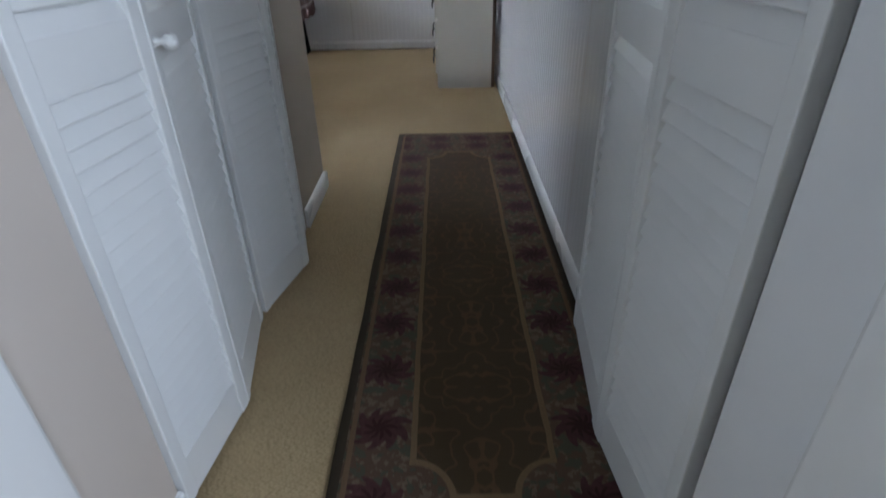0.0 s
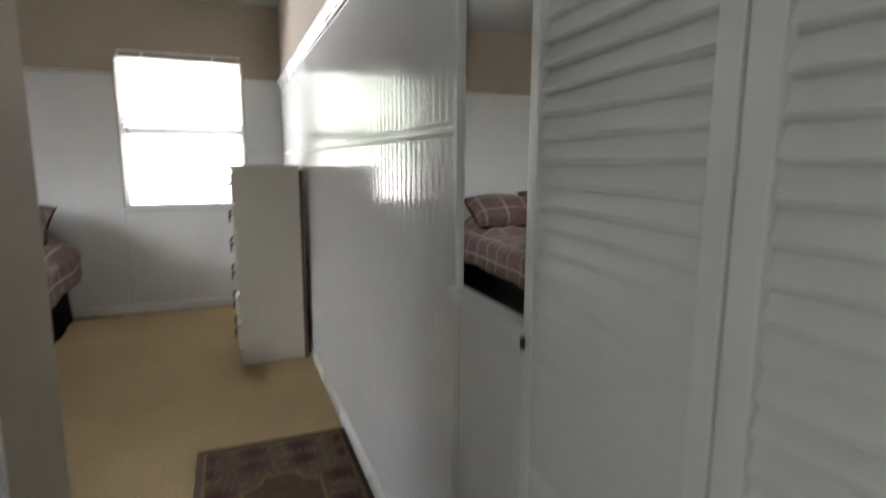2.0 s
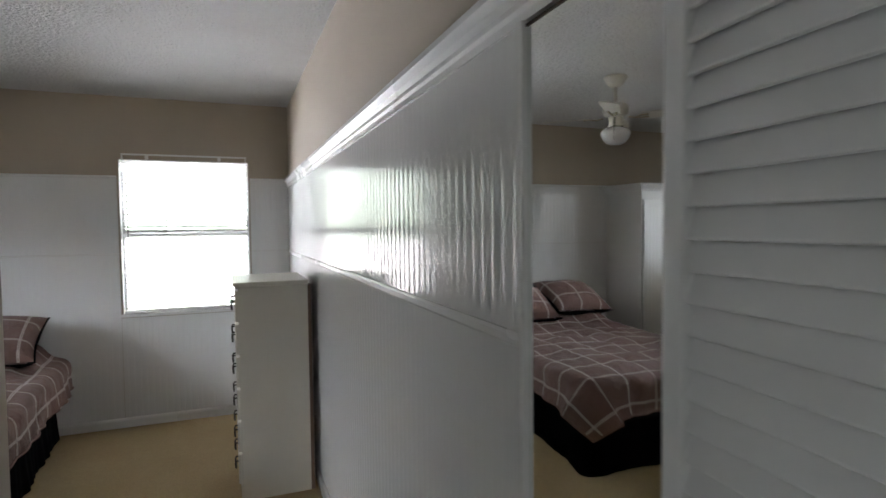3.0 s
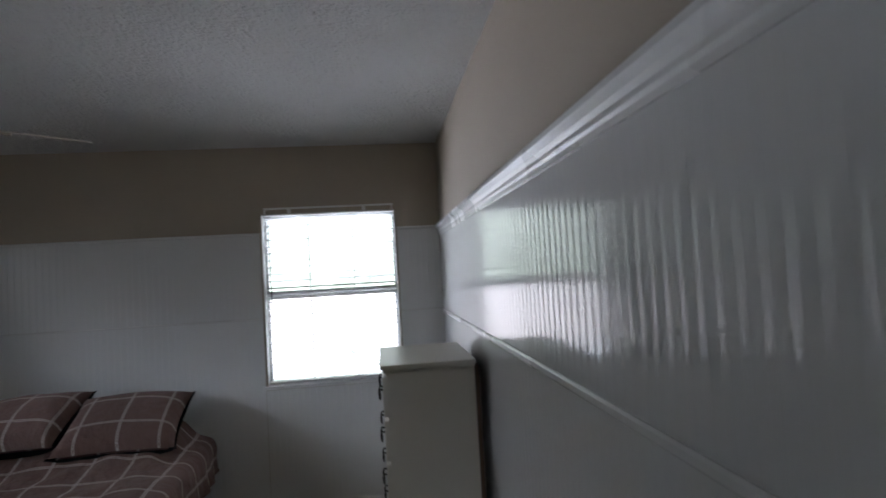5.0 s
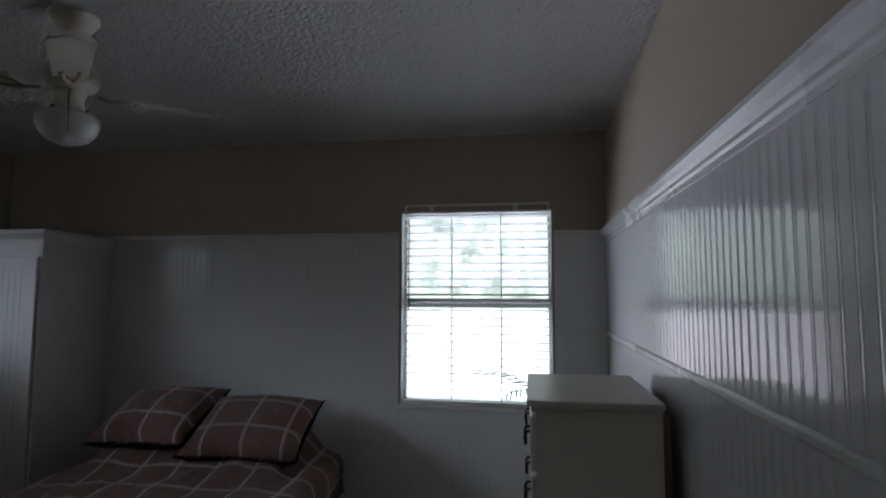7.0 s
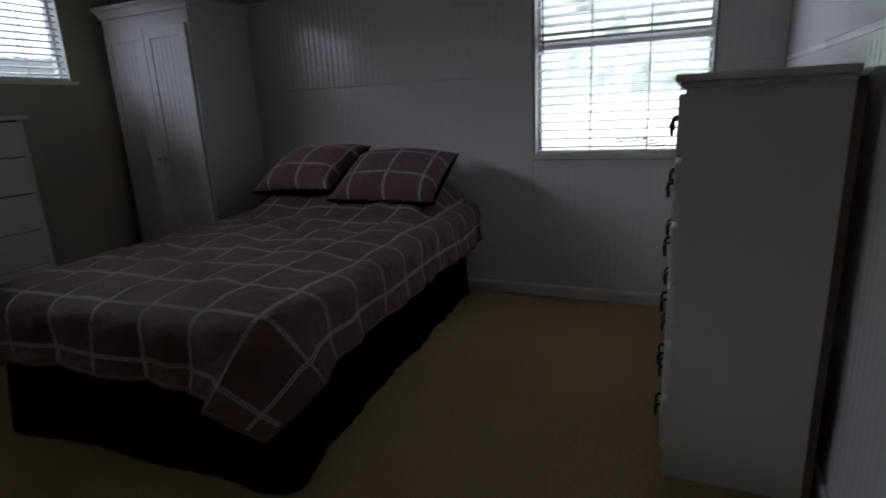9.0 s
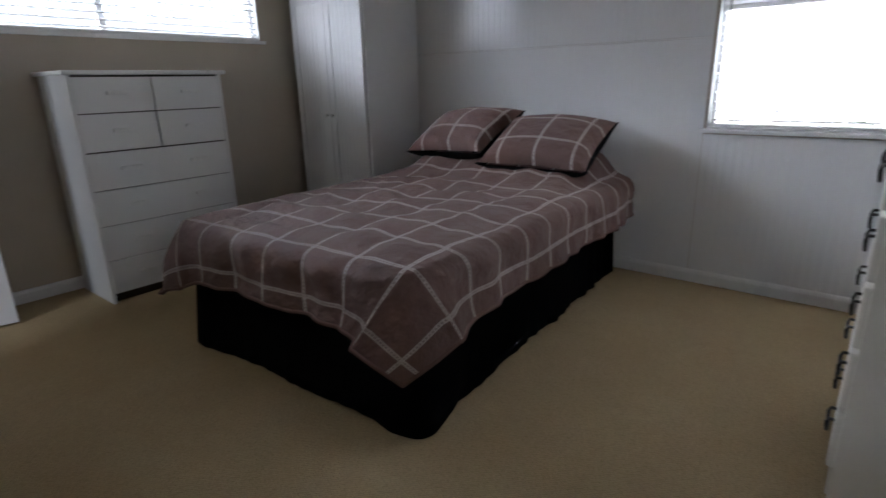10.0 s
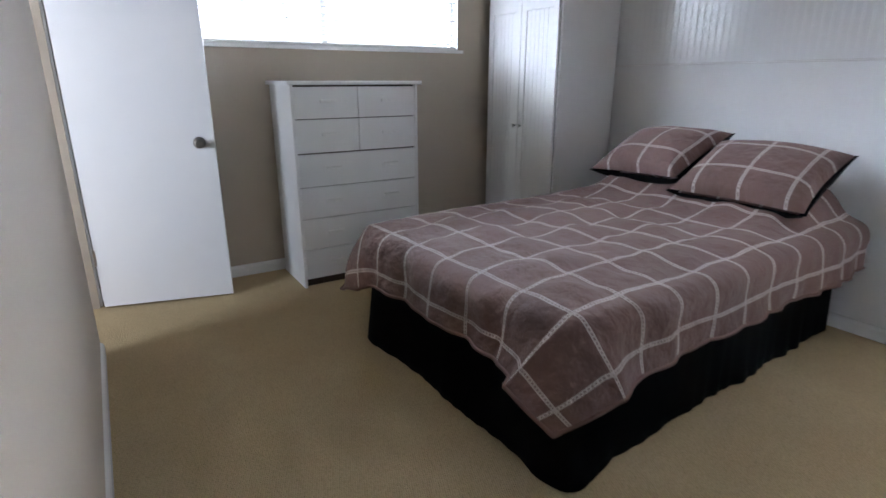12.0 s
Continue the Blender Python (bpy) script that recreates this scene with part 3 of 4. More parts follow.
# ---- closet doors ----
def louver_panel(width, height, label, group, m):
    """A louvered bifold leaf: local x along its width, y its thickness (front at -y), z up."""
    d = thing("louvered_door", label, "closet door", group, m=m)
    th, st = 0.028, 0.030
    rails = [(0.0, 0.10), (0.785, 0.865), (height - 0.085, height)]
    for x0 in (0.0, width - st):
        boxes("stile", M_LOUVER, [((x0, 0, 0), (x0 + st, th, height))], d, bevel=0.003)
    for z0, z1 in rails:
        boxes("rail", M_LOUVER, [((st, 0.003, z0), (width - st, th - 0.003, z1))], d, bevel=0.002)
    bm = bmesh.new()
    box(bm, (st - 0.003, -0.0195, -0.003), (width - st + 0.003, 0.0195, 0.003), 0.0028)
    me = mesh_of("louver", bm, M_LOUVER)
    for (_, a), (b, _) in zip(rails, rails[1:]):
        n = int((b - a) / 0.0325)
        for k in range(n):
            share("louver", me, d, pose(0, th / 2 - 0.001, a + (k + 0.5) * (b - a) / n, 70 + random.uniform(-1, 1), 0, 0))
    return d


def leaf_between(p, q, height, label, group, side):
    """Stands a leaf so that its front foot line runs from p to q on the plan."""
    d = Vector((q[0] - p[0], q[1] - p[1], 0))
    a = math.degrees(math.atan2(d.y, d.x))
    return louver_panel(d.length - 0.004, height, label, group, pose(p[0], p[1], 0.018, 0, 0, a))


# left closet: front faces +x, so the leaf runs from far to near... its front is at local -y
GL, GR = "bifold doors of the passage closet", "bifold doors of the facing closet"
LDOOR = "white painted louvered bifold leaf, slightly folded, over the carpet"
LP = [(-0.925, 2.846), (-0.892, 3.118), (-0.955, 3.462), (-0.882, 3.757), (-0.95, 4.02)]
LP2 = [(-0.950, 3.476)]                   # the second pair starts past a narrow gap
for p, q in ((LP[0], LP[1]), (LP[1], LP[2]), (LP2[0], LP[3]), (LP[3], LP[4])):
    leaf_between(p, q, 1.96, LDOOR, GL, 1)
RP = [(-0.052, 3.412), (-0.090, 3.012), (-0.062, 2.70)]
for p, q in zip(RP, RP[1:]):
    leaf_between(p, q, 1.96, LDOOR, GR, -1)


def door_knob(name, at, direction, r, material, label):
    k = tagged(new(name), label, "knob")
    k.matrix_basis = Matrix.Translation(at) @ Vector(direction).to_track_quat("Z", "Y").to_matrix().to_4x4()
    bm = bmesh.new()
    turned(bm, [(r * 0.55, 0), (r * 0.5, 0.006), (r * 0.4, 0.012), (r * 0.9, 0.02), (r, 0.028), (r * 0.8, 0.036), (r * 0.3, 0.039)], 16)
    part("knob", bm, material, k)
    return k


door_knob("closet_knob", (-0.894, 3.132, 0.838), (1, 0.18, 0), 0.013, M_LOUVER, "small round white knob on the closet door")
hook = thing("door_catch", "small dark metal catch beside the mirror", "catch")
boxes("plate", M_CABLE, [((-0.0605, 3.400, 0.978), (-0.0535, 3.407, 1.0))], hook, bevel=0.002)
# casings of both closets and of the doorway behind
structure(boxes("trim_passage_east", M_DOOR, [((-0.062, 2.518, 0), (-0.0005, 2.670, 2.05)), ((-0.070, 2.505, 0), (-0.0005, 2.516, 2.05))], bevel=0.002), "flat white painted jamb at the passage end", "trim")
structure(boxes("trim_doorway_east", M_TRIM, [((-0.095, 2.36, 0), (-0.0005, 2.503, 2.05))], bevel=0.006), "white door casing at the passage end", "trim")
structure(boxes("trim_doorway_west", M_JAMB, [((HALL_L + 0.0005, 2.610, 0), (HALL_L + 0.022, 2.838, 2.05))], bevel=0.004), "beige painted jamb at the passage end", "trim")
structure(boxes("trim_casing_west", M_TRIM, [((HALL_L + 0.0005, 2.36, 0), (HALL_L + 0.080, 2.608, 2.05))], bevel=0.006), "white door casing at the passage end", "trim")
structure(boxes("trim_side_door", M_TRIM, [((D1 - 0.001, Y_N - T - 0.01, 0), (D1 + 0.0, Y_N + 0.0, 2.05)), ((D0 - 0.10, Y_N + 0.0005, 0), (D0 - 0.03, Y_N + 0.012, 2.05))]), "white casing of the side doorway", "trim")

# ---- mirror ----
mir = thing("wall_mirror", "tall narrow mirror in a thin white frame on the wall", "mirror")
MY0, MY1, MZ0, MZ1 = 3.428, 3.768, 1.0, 1.875
boxes("glass", M_MIRROR, [((-0.014, MY0 + 0.003, MZ0), (-0.008, MY1 - 0.010, MZ1))], mir, "clear mirror glass")
boxes("backing", M_HARDBOARD, [((-0.0078, MY0, MZ0 - 0.01), (-0.0005, MY1 - 0.004, MZ1 + 0.006))], mir)
boxes("frame_side", M_TRIM, [((-0.024, MY1 - 0.012, MZ0 - 0.01), (-0.0005, MY1 + 0.006, MZ1 + 0.012))], mir, bevel=0.003)
boxes("frame_bottom", M_TRIM, [((-0.032, MY0, MZ0 - 0.034), (-0.0005, MY1 + 0.006, MZ0 - 0.001))], mir, bevel=0.004)
boxes("frame_top", M_DARKGAP, [((-0.016, MY0, MZ1 + 0.001), (-0.0081, MY1 - 0.013, MZ1 + 0.006))], mir)

# ---- runner ----
RX0, RX1, RY0, RY1 = -0.664, -0.018, 2.56, 5.13
rug = tagged(new("runner_rug"), "dark brown runner rug with a border of red roses", "rug")
rug.matrix_basis = Matrix.Translation(((RX0 + RX1) / 2, (RY0 + RY1) / 2, 0.0))
bm = bmesh.new()
nx, ny = 12, 60
rows_v = []
for j in range(ny + 1):
    row = []
    for k in range(nx + 1):
        x, y = (k / nx - 0.5) * (RX1 - RX0), (j / ny - 0.5) * (RY1 - RY0)
        wv = 0.004 * noise.noise(Vector((x * 3, y * 3, 0)))
        row.append(bm.verts.new((x + 0.004 * noise.noise(Vector((0, y * 4, 3))), y, 0.010 + wv * 0.4)))
    rows_v.append(row)
for j in range(ny):
    for k in range(nx):
        bm.faces.new((rows_v[j][k], rows_v[j][k + 1], rows_v[j + 1][k + 1], rows_v[j + 1][k])).smooth = True
rim = [e for e in bm.edges if e.is_boundary]
ext = bmesh.ops.extrude_edge_only(bm, edges=rim)["geom"]
for v in ext:
    if isinstance(v, bmesh.types.BMVert):
        v.co.z = 0.0015
part("rug_surface", bm, rug_material(RX1 - RX0, RY1 - RY0), rug)

# ---- bed ----
BX0, BX1, BY0, BY1, BZ = -2.89, -1.565, 5.70, 7.725, 0.605
BED_M = Matrix.Translation((BX1, BY0, 0)) @ pose(0, 0, 0, 0, 0, 3.4) @ Matrix.Translation((-BX1, -BY0, 0))
bed = thing("bed", "full-size bed base with a black gathered bed skirt", "bed", m=BED_M)
boxes("mattress", M_PLASTIC, [((BX0 + 0.02, BY0 + 0.02, 0.33), (BX1 - 0.02, BY1, BZ - 0.03))], bed, bevel=0.04)
boxes("box_spring", M_BLACK, [((BX0 + 0.03, BY0 + 0.03, 0.12), (BX1 - 0.03, BY1 - 0.01, 0.327))], bed, bevel=0.015)
for x in (BX0 + 0.12, BX1 - 0.12):
    for y in (BY0 + 0.12, BY1 - 0.12):
        boxes("leg", M_DARKGAP, [((x - 0.03, y - 0.03, 0), (x + 0.03, y + 0.03, 0.12))], bed)


def bed_skirt():
    """A hanging cloth with soft pleats round three sides, with rounded corners."""
    bm = bmesh.new()
    x0, x1, y0, y1, r = BX0 - 0.005, BX1 - 0.005, BY0 - 0.005, BY1 + 0.02, 0.07
    plan = []
    def run(a, b, out):
        n = max(2, int((Vector(b) - Vector(a)).length / 0.018))
        for k in range(n):
            p = Vector(a).lerp(Vector(b), k / n)
            plan.append((p, Vector(out), 0.0))
    def turn(cx, cy, a0, a1):
        for k in range(9):
            a = radians(a0 + (a1 - a0) * k / 9)
            o = Vector((math.cos(a), math.sin(a)))
            plan.append((Vector((cx, cy)) + o * r, o, math.sin(math.pi * k / 9)))
    run((x0, y1), (x0, y0 + r), (-1, 0))
    turn(x0 + r, y0 + r, 180, 270)
    run((x0 + r, y0), (x1 - r, y0), (0, -1))
    turn(x1 - r, y0 + r, 270, 360)
    run((x1, y0 + r), (x1 - 0.03, y1), (1, 0))
    rows, s = [], 0.0
    for k, (p, out, c) in enumerate(plan):
        s += (p - plan[k - 1][0]).length if k else 0
        near = max(0.0, 1 - abs(k - min(range(len(plan)), key=lambda q: (plan[q][2] < 0.98, abs(q - k)))) / 14)
        col = []
        for j in range(8):
            f = (j / 7) ** 1.2
            pleat = 0.024 * noise.noise(Vector((s * 4.5, 3.3, 0.4 * f))) + 0.014 * noise.noise(Vector((s * 15, 8.1, 0)))
            kick = 0.022 * max(0, noise.noise(Vector((s * 2.6, 1.7, 0)))) * f * f
            q = p + out * (f * (0.014 + pleat + 0.035 * near) + kick)
            col.append(bm.verts.new((q.x, q.y, 0.345 * (1 - j / 7) + 0.005 + 0.012 * f * max(0, noise.noise(Vector((s * 3.5, 9, 0)))))))
        rows.append(col)
    for a, b in zip(rows, rows[1:]):
        for j in range(7):
            bm.faces.new((a[j], b[j], b[j + 1], a[j + 1])).smooth = True
    bmesh.ops.solidify(bm, geom=bm.faces[:], thickness=0.003)
    return part("bed_skirt", bm, M_BLACK, bed, "black gathered cotton bed skirt")


bed_skirt()


def comforter():
    """Quilted cover: a sheet laid over the mattress, falling at three sides, its free corners hanging as flat tongues."""
    bm = bmesh.new()
    uvl = bm.loops.layers.uv.new("cloth")
    drop, R = 0.275, 0.06
    W, L = BX1 - BX0, BY1 - BY0
    nu, nv = 104, 124
    su = [-drop + (W + 2 * drop) * k / nu for k in range(nu + 1)]
    sv = [-drop + (L + drop) * k / nv for k in range(nv + 1)]

    def puffs(u, v):
        q = 0.016 * abs(math.sin(math.pi * u / 0.213)) ** 0.7 * abs(math.sin(math.pi * v / 0.213)) ** 0.7
        return q + 0.022 * noise.noise(Vector((u * 3.6, v * 4.6, 1))) + 0.012 * noise.noise(Vector((u * 10, v * 10, 2)))

    def fall(r, edge, key):
        """Outward and downward run of the cloth r metres past the edge."""
        t = min(r / R, math.pi / 2)
        free = max(0, r - R)
        out = R * math.sin(t) + free * (0.06 + 0.17 * noise.noise(Vector((edge * 4.5, key, 0.2))) + 0.08 * noise.noise(Vector((edge * 12, key + 3, 5))))
        return out, R * (1 - math.cos(t)) + max(0, r - R * math.pi / 2) * 0.97

    def side(r, v):                       # beyond the right edge: away from the bed, along it, height
        o, d = fall(r, v, 2.0)
        return Vector((o, v, -d))

    def foot(r, u):                       # beyond the foot: along the foot, away from it, height
        o, d = fall(r, u, 7.0)
        return Vector((u, -o, -d))

    # the tongue: its side tips and lowest point, from the mattress corner (out to the side, along the bed, height)
    A, B, C = Vector((0.090, 0.120, -0.268)), Vector((-0.180, -0.118, -0.275)), Vector((0.030, -0.110, -0.350))

    def tongue(s, t):
        p = A * (s * (1 - t)) + B * (t * (1 - s)) + C * (s * t)
        bulge = 0.075 * math.sin(math.pi * min(1, (s + t) * 0.55)) * (1 - abs(s - t) * 0.6)
        return p + Vector((0.7, -0.7, 0.35)) * bulge

    def place(u, v):
        mirror = u < W / 2
        uu = W - u if mirror else u
        du, dv = max(0, uu - W), max(0, -v)
        pf = puffs(u, v)
        fade = 0.34
        if du > 0 and dv > 0:
            p = tongue(du / drop, dv / drop) + Vector((W, 0, 0))
        elif du > 0:
            w = max(0, 1 - v / fade) ** 2
            p = side(du, v) + Vector((W, 0, 0)) + (tongue(du / drop, 0) - side(du, 0)) * w
            p.x += pf * 0.8
        elif dv > 0:
            w = max(0, 1 - (W - uu) / fade) ** 2
            p = foot(dv, uu)
            if w:
                base = foot(dv, W)
                p += (tongue(0, dv / drop) + Vector((W, 0, 0)) - base) * w
            p.y -= pf * 0.8
        else:
            near = min(uu, W - uu, v)
            h = min(1, max(0, (v - L + 0.66) / 0.34)) * min(1, near / 0.16)
            p = Vector((uu, v, pf * min(1, 0.35 + near / 0.1) + 0.014 * min(1, near / 0.2) + 0.10 * h * h * (3 - 2 * h)))
        if mirror and du > 0:
            p.x += 0.085 * min(1, du / drop) * max(0, 1 - max(0, v) / 0.7)
        x = W - p.x if mirror else p.x
        return Vector((BX0 + x, BY0 + p.y, BZ + p.z))

    grid = [[bm.verts.new(place(u, v)) for u in su] for v in sv]
    for j in range(nv):
        for k in range(nu):
            f = bm.faces.new((grid[j][k], grid[j][k + 1], grid[j + 1][k + 1], grid[j + 1][k]))
            f.smooth = True
            for lp, (jj, kk) in zip(f.loops, ((j, k), (j, k + 1), (j + 1, k + 1), (j + 1, k))):
                lp[uvl].uv = (su[kk] - 0.012, sv[jj] - 0.012)
    for _ in range(2):
        bmesh.ops.smooth_vert(bm, verts=bm.verts[:], factor=0.4, use_axis_x=True, use_axis_y=True, use_axis_z=True)
    bm.normal_update()
    rim = [r[0].co.copy() for r in reversed(grid)] + [v.co.copy() for v in grid[0][1:]] + [r[-1].co.copy() for r in grid[1:]]
    ob = tagged(new("comforter"), "quilted brown plaid comforter with pale ladder stripes on the bed", "comforter")
    ob.matrix_basis = BED_M
    bmesh.ops.solidify(bm, geom=bm.faces[:], thickness=0.014)
    part("cover", bm, M_PLAID, ob)
    bm = bmesh.new()
    tube(bm, rim, 0.0075, 7)
    part("hem", bm, M_HEM, ob, "brown bound hem")
    return ob


comforter()


def pillow(m, w, d, h, label, seed):
    p = thing("pillow", label, "pillow", "pillows on the bed", m=m)
    n = 28
    for side, name, mat in ((1, "plaid_face", M_PLAIDP), (-1, "black_back", M_BLACK)):
        bm = bmesh.new()
        uvl = bm.loops.layers.uv.new("cloth")
        grid = []
        for j in range(n + 1):
            row = []
            for k in range(n + 1):
                u, v = 2 * k / n - 1, 2 * j / n - 1
                full = max(0, (1 - abs(u) ** 2.4)) ** 0.45 * max(0, (1 - abs(v) ** 2.4)) ** 0.45
                pull = 1 - 0.09 * (1 - abs(v) ** 2) * abs(u) ** 4
                pull2 = 1 - 0.10 * (1 - abs(u) ** 2) * abs(v) ** 4
                z = side * (h / 2 * full + 0.002) + 0.014 * noise.noise(Vector((u * 1.8 + seed, v * 1.8, side))) * full
                z += 0.012 * (abs(u) * abs(v)) ** 3
                row.append(bm.verts.new((u * pull * w / 2, v * pull2 * d / 2, z)))
            grid.append(row)
        for j in range(n):
            for k in range(n):
                f = bm.faces.new((grid[j][k], grid[j][k + 1], grid[j + 1][k + 1], grid[j + 1][k]))
                f.smooth = True
                for lp, (jj, kk) in zip(f.loops, ((j, k), (j, k + 1), (j + 1, k + 1), (j + 1, k))):
                    lp[uvl].uv = (kk / n * w, jj / n * d)
        if side < 0:
            bmesh.ops.scale(bm, vec=(1.04, 1.05, 1.0), verts=bm.verts[:])
        part(name, bm, mat, p, "plaid pillow face" if side > 0 else "black pillow back")
    return p


pillow(pose(-2.04, 7.42, 0.800, 25, 1, 5), 0.66, 0.52, 0.245, "plaid pillow with black back leaning on the wall", 1.0)
pillow(pose(-2.64, 7.42, 0.845, 25, -3, -3), 0.62, 0.50, 0.235, "plaid pillow with black back propped higher", 5.0)


# ---- furniture ----
def dresser():
    """White dresser on the left wall: local x along its width, front at y=0 facing -y, depth +y."""
    w, dpt, h = 0.83, 0.43, 1.262
    d = thing("tall_dresser", "white painted six-row dresser with bar pulls against the wall", "dresser", m=pose(-3.735, 5.553, 0, 0, 0, 90))
    boxes("side", M_WHITE, [((0, 0.0, 0), (0.018, dpt, h - 0.022))], d, bevel=0.002)
    boxes("side", M_WHITE, [((w - 0.018, 0.0, 0), (w, dpt, h - 0.022))], d, bevel=0.002)
    boxes("back", M_WHITE, [((0.018, dpt - 0.012, 0.05), (w - 0.018, dpt - 0.004, h - 0.022))], d)
    boxes("top", M_WHITE, [((-0.022, -0.026, h - 0.0215), (w + 0.022, dpt + 0.004, h))], d, bevel=0.004)
    boxes("plinth", M_DARKGAP, [((0.018, 0.04, 0), (w - 0.018, 0.055, 0.055))], d)
    boxes("carcass", M_DARKGAP, [((0.0185, 0.022, 0.056), (w - 0.0185, dpt - 0.0125, h - 0.023))], d)
    edges = [1.232, 1.045, 0.845, 0.640, 0.443, 0.247, 0.055]
    hw = 0.022
    for r, (z1, z0) in enumerate(zip(edges, edges[1:])):
        spans = [(0.020, w / 2 - 0.002), (w / 2 + 0.002, w - 0.020)] if r < 2 else [(0.020, w - 0.020)]
        gap = 0.006 if r == 2 else 0.003
        for x0, x1 in spans:
            pull = random.uniform(0, 0.003)
            dr = boxes("drawer", M_WHITE, [((x0, 0.001 - pull, z0 + 0.003), (x1, 0.020, z1 - gap))], d, bevel=0.0015)
            for c in ([(x0 + x1) / 2] if r < 2 else [w * 0.25 + 0.012, w * 0.75 - 0.012]):
                z = (z0 + z1) / 2 + 0.01
                bm = bmesh.new()
                box(bm, (c - 0.054, -0.038, z - 0.010), (c + 0.054, -0.024, z + 0.010), 0.003)
                box(bm, (c - 0.040, -0.024, z - 0.005), (c - 0.028, 0.0, z + 0.005))
                box(bm, (c + 0.028, -0.024, z - 0.005), (c + 0.040, 0.0, z + 0.005))
                hd = part("handle", bm, M_PLASTIC, None, "white bar pull")
                hd.parent = dr
    return d


dresser()


def wardrobe():
    """Narrow white wardrobe in the corner; origin at its front left foot, front at y=0."""
    w, dpt, h = 0.79, 0.53, 1.955
    d = thing("wardrobe", "tall white two-door wardrobe with cornice in the corner", "wardrobe", m=pose(-4.13, 7.245, 0))
    boxes("side", M_WHITE, [((0, 0, 0), (0.018, dpt, h - 0.05))], d, bevel=0.002)
    boxes("side", M_WHITE, [((w - 0.018, 0, 0), (w, dpt, h - 0.05))], d, bevel=0.002)
    boxes("back", M_WHITE, [((0.018, dpt - 0.008, 0), (w - 0.018, dpt, h - 0.05))], d)
    bm = bmesh.new()
    prof = [(0.0, h - 0.075), (0.012, h - 0.075), (0.016, h - 0.055), (0.034, h - 0.03), (0.045, h - 0.022), (0.045, h), (0.0, h)]
    rings = [[bm.verts.new((-o * 0.6, -o, z)) for o, z in prof], [bm.verts.new((w + o, -o, z)) for o, z in prof], [bm.verts.new((w + o, dpt, z)) for o, z in prof], [bm.verts.new((-o * 0.6, dpt, z)) for o, z in prof]]
    n = len(prof)
    for a in range(4):
        p, q = rings[a], rings[(a + 1) % 4]
        for k in range(n - 1):
            bm.faces.new((p[k], q[k], q[k + 1], p[k + 1]))
    bm.faces.new([r[-1] for r in rings])
    bm.faces.new([r[0] for r in reversed(rings)])
    part("cornice", bm, M_WHITE, d)
    boxes("plinth", M_WHITE, [((0.018, 0.01, 0), (w - 0.018, 0.026, 0.08))], d)
    boxes("frieze", M_WHITE, [((0.018, 0.0, h - 0.16), (w - 0.018, 0.018, h - 0.076))], d)
    boxes("interior", M_DARKGAP, [((0.019, 0.012, 0.081), (w - 0.019, dpt - 0.009, h - 0.161))], d)
    for x0, x1, kx in ((0.021, w / 2 - 0.0015, w / 2 - 0.03), (w / 2 + 0.0015, w - 0.021, w / 2 + 0.03)):
        bm = bmesh.new()
        z0, z1 = 0.083, h - 0.163
        box(bm, (x0, -0.018, z0), (x0 + 0.055, 0.0, z1), 0.0015)
        box(bm, (x1 - 0.055, -0.018, z0), (x1, 0.0, z1), 0.0015)
        box(bm, (x0 + 0.055, -0.018, z0), (x1 - 0.055, 0.0, z0 + 0.07), 0.0015)
        box(bm, (x0 + 0.055, -0.018, z1 - 0.07), (x1 - 0.055, 0.0, z1), 0.0015)
        box(bm, (x0 + 0.054, -0.012, z0 + 0.069), (x1 - 0.054, -0.002, z1 - 0.069))
        dr = part("door", bm, M_WHITE, d)
        nb = 6
        for k in range(nb):
            bx0 = x0 + 0.057 + (x1 - x0 - 0.114) * k / nb
            bx1 = x0 + 0.057 + (x1 - x0 - 0.114) * (k + 1) / nb - 0.0022
            bd = boxes("bead_board", M_WHITE, [((bx0, -0.0138, z0 + 0.072), (bx1, -0.0122, z1 - 0.072))], None, bevel=0.0006)
            bd.parent = dr
        bm = bmesh.new()
        turned(bm, [(0.006, 0), (0.006, 0.012), (0.013, 0.018), (0.014, 0.025), (0.008, 0.030)], 14, Matrix.Translation((kx, -0.018, 0.945)) @ pose(0, 0, 0, 90, 0, 0))
        kn = part("knob", bm, M_PLASTIC, None, "small white knob")
        kn.parent = dr
    return d


wardrobe()


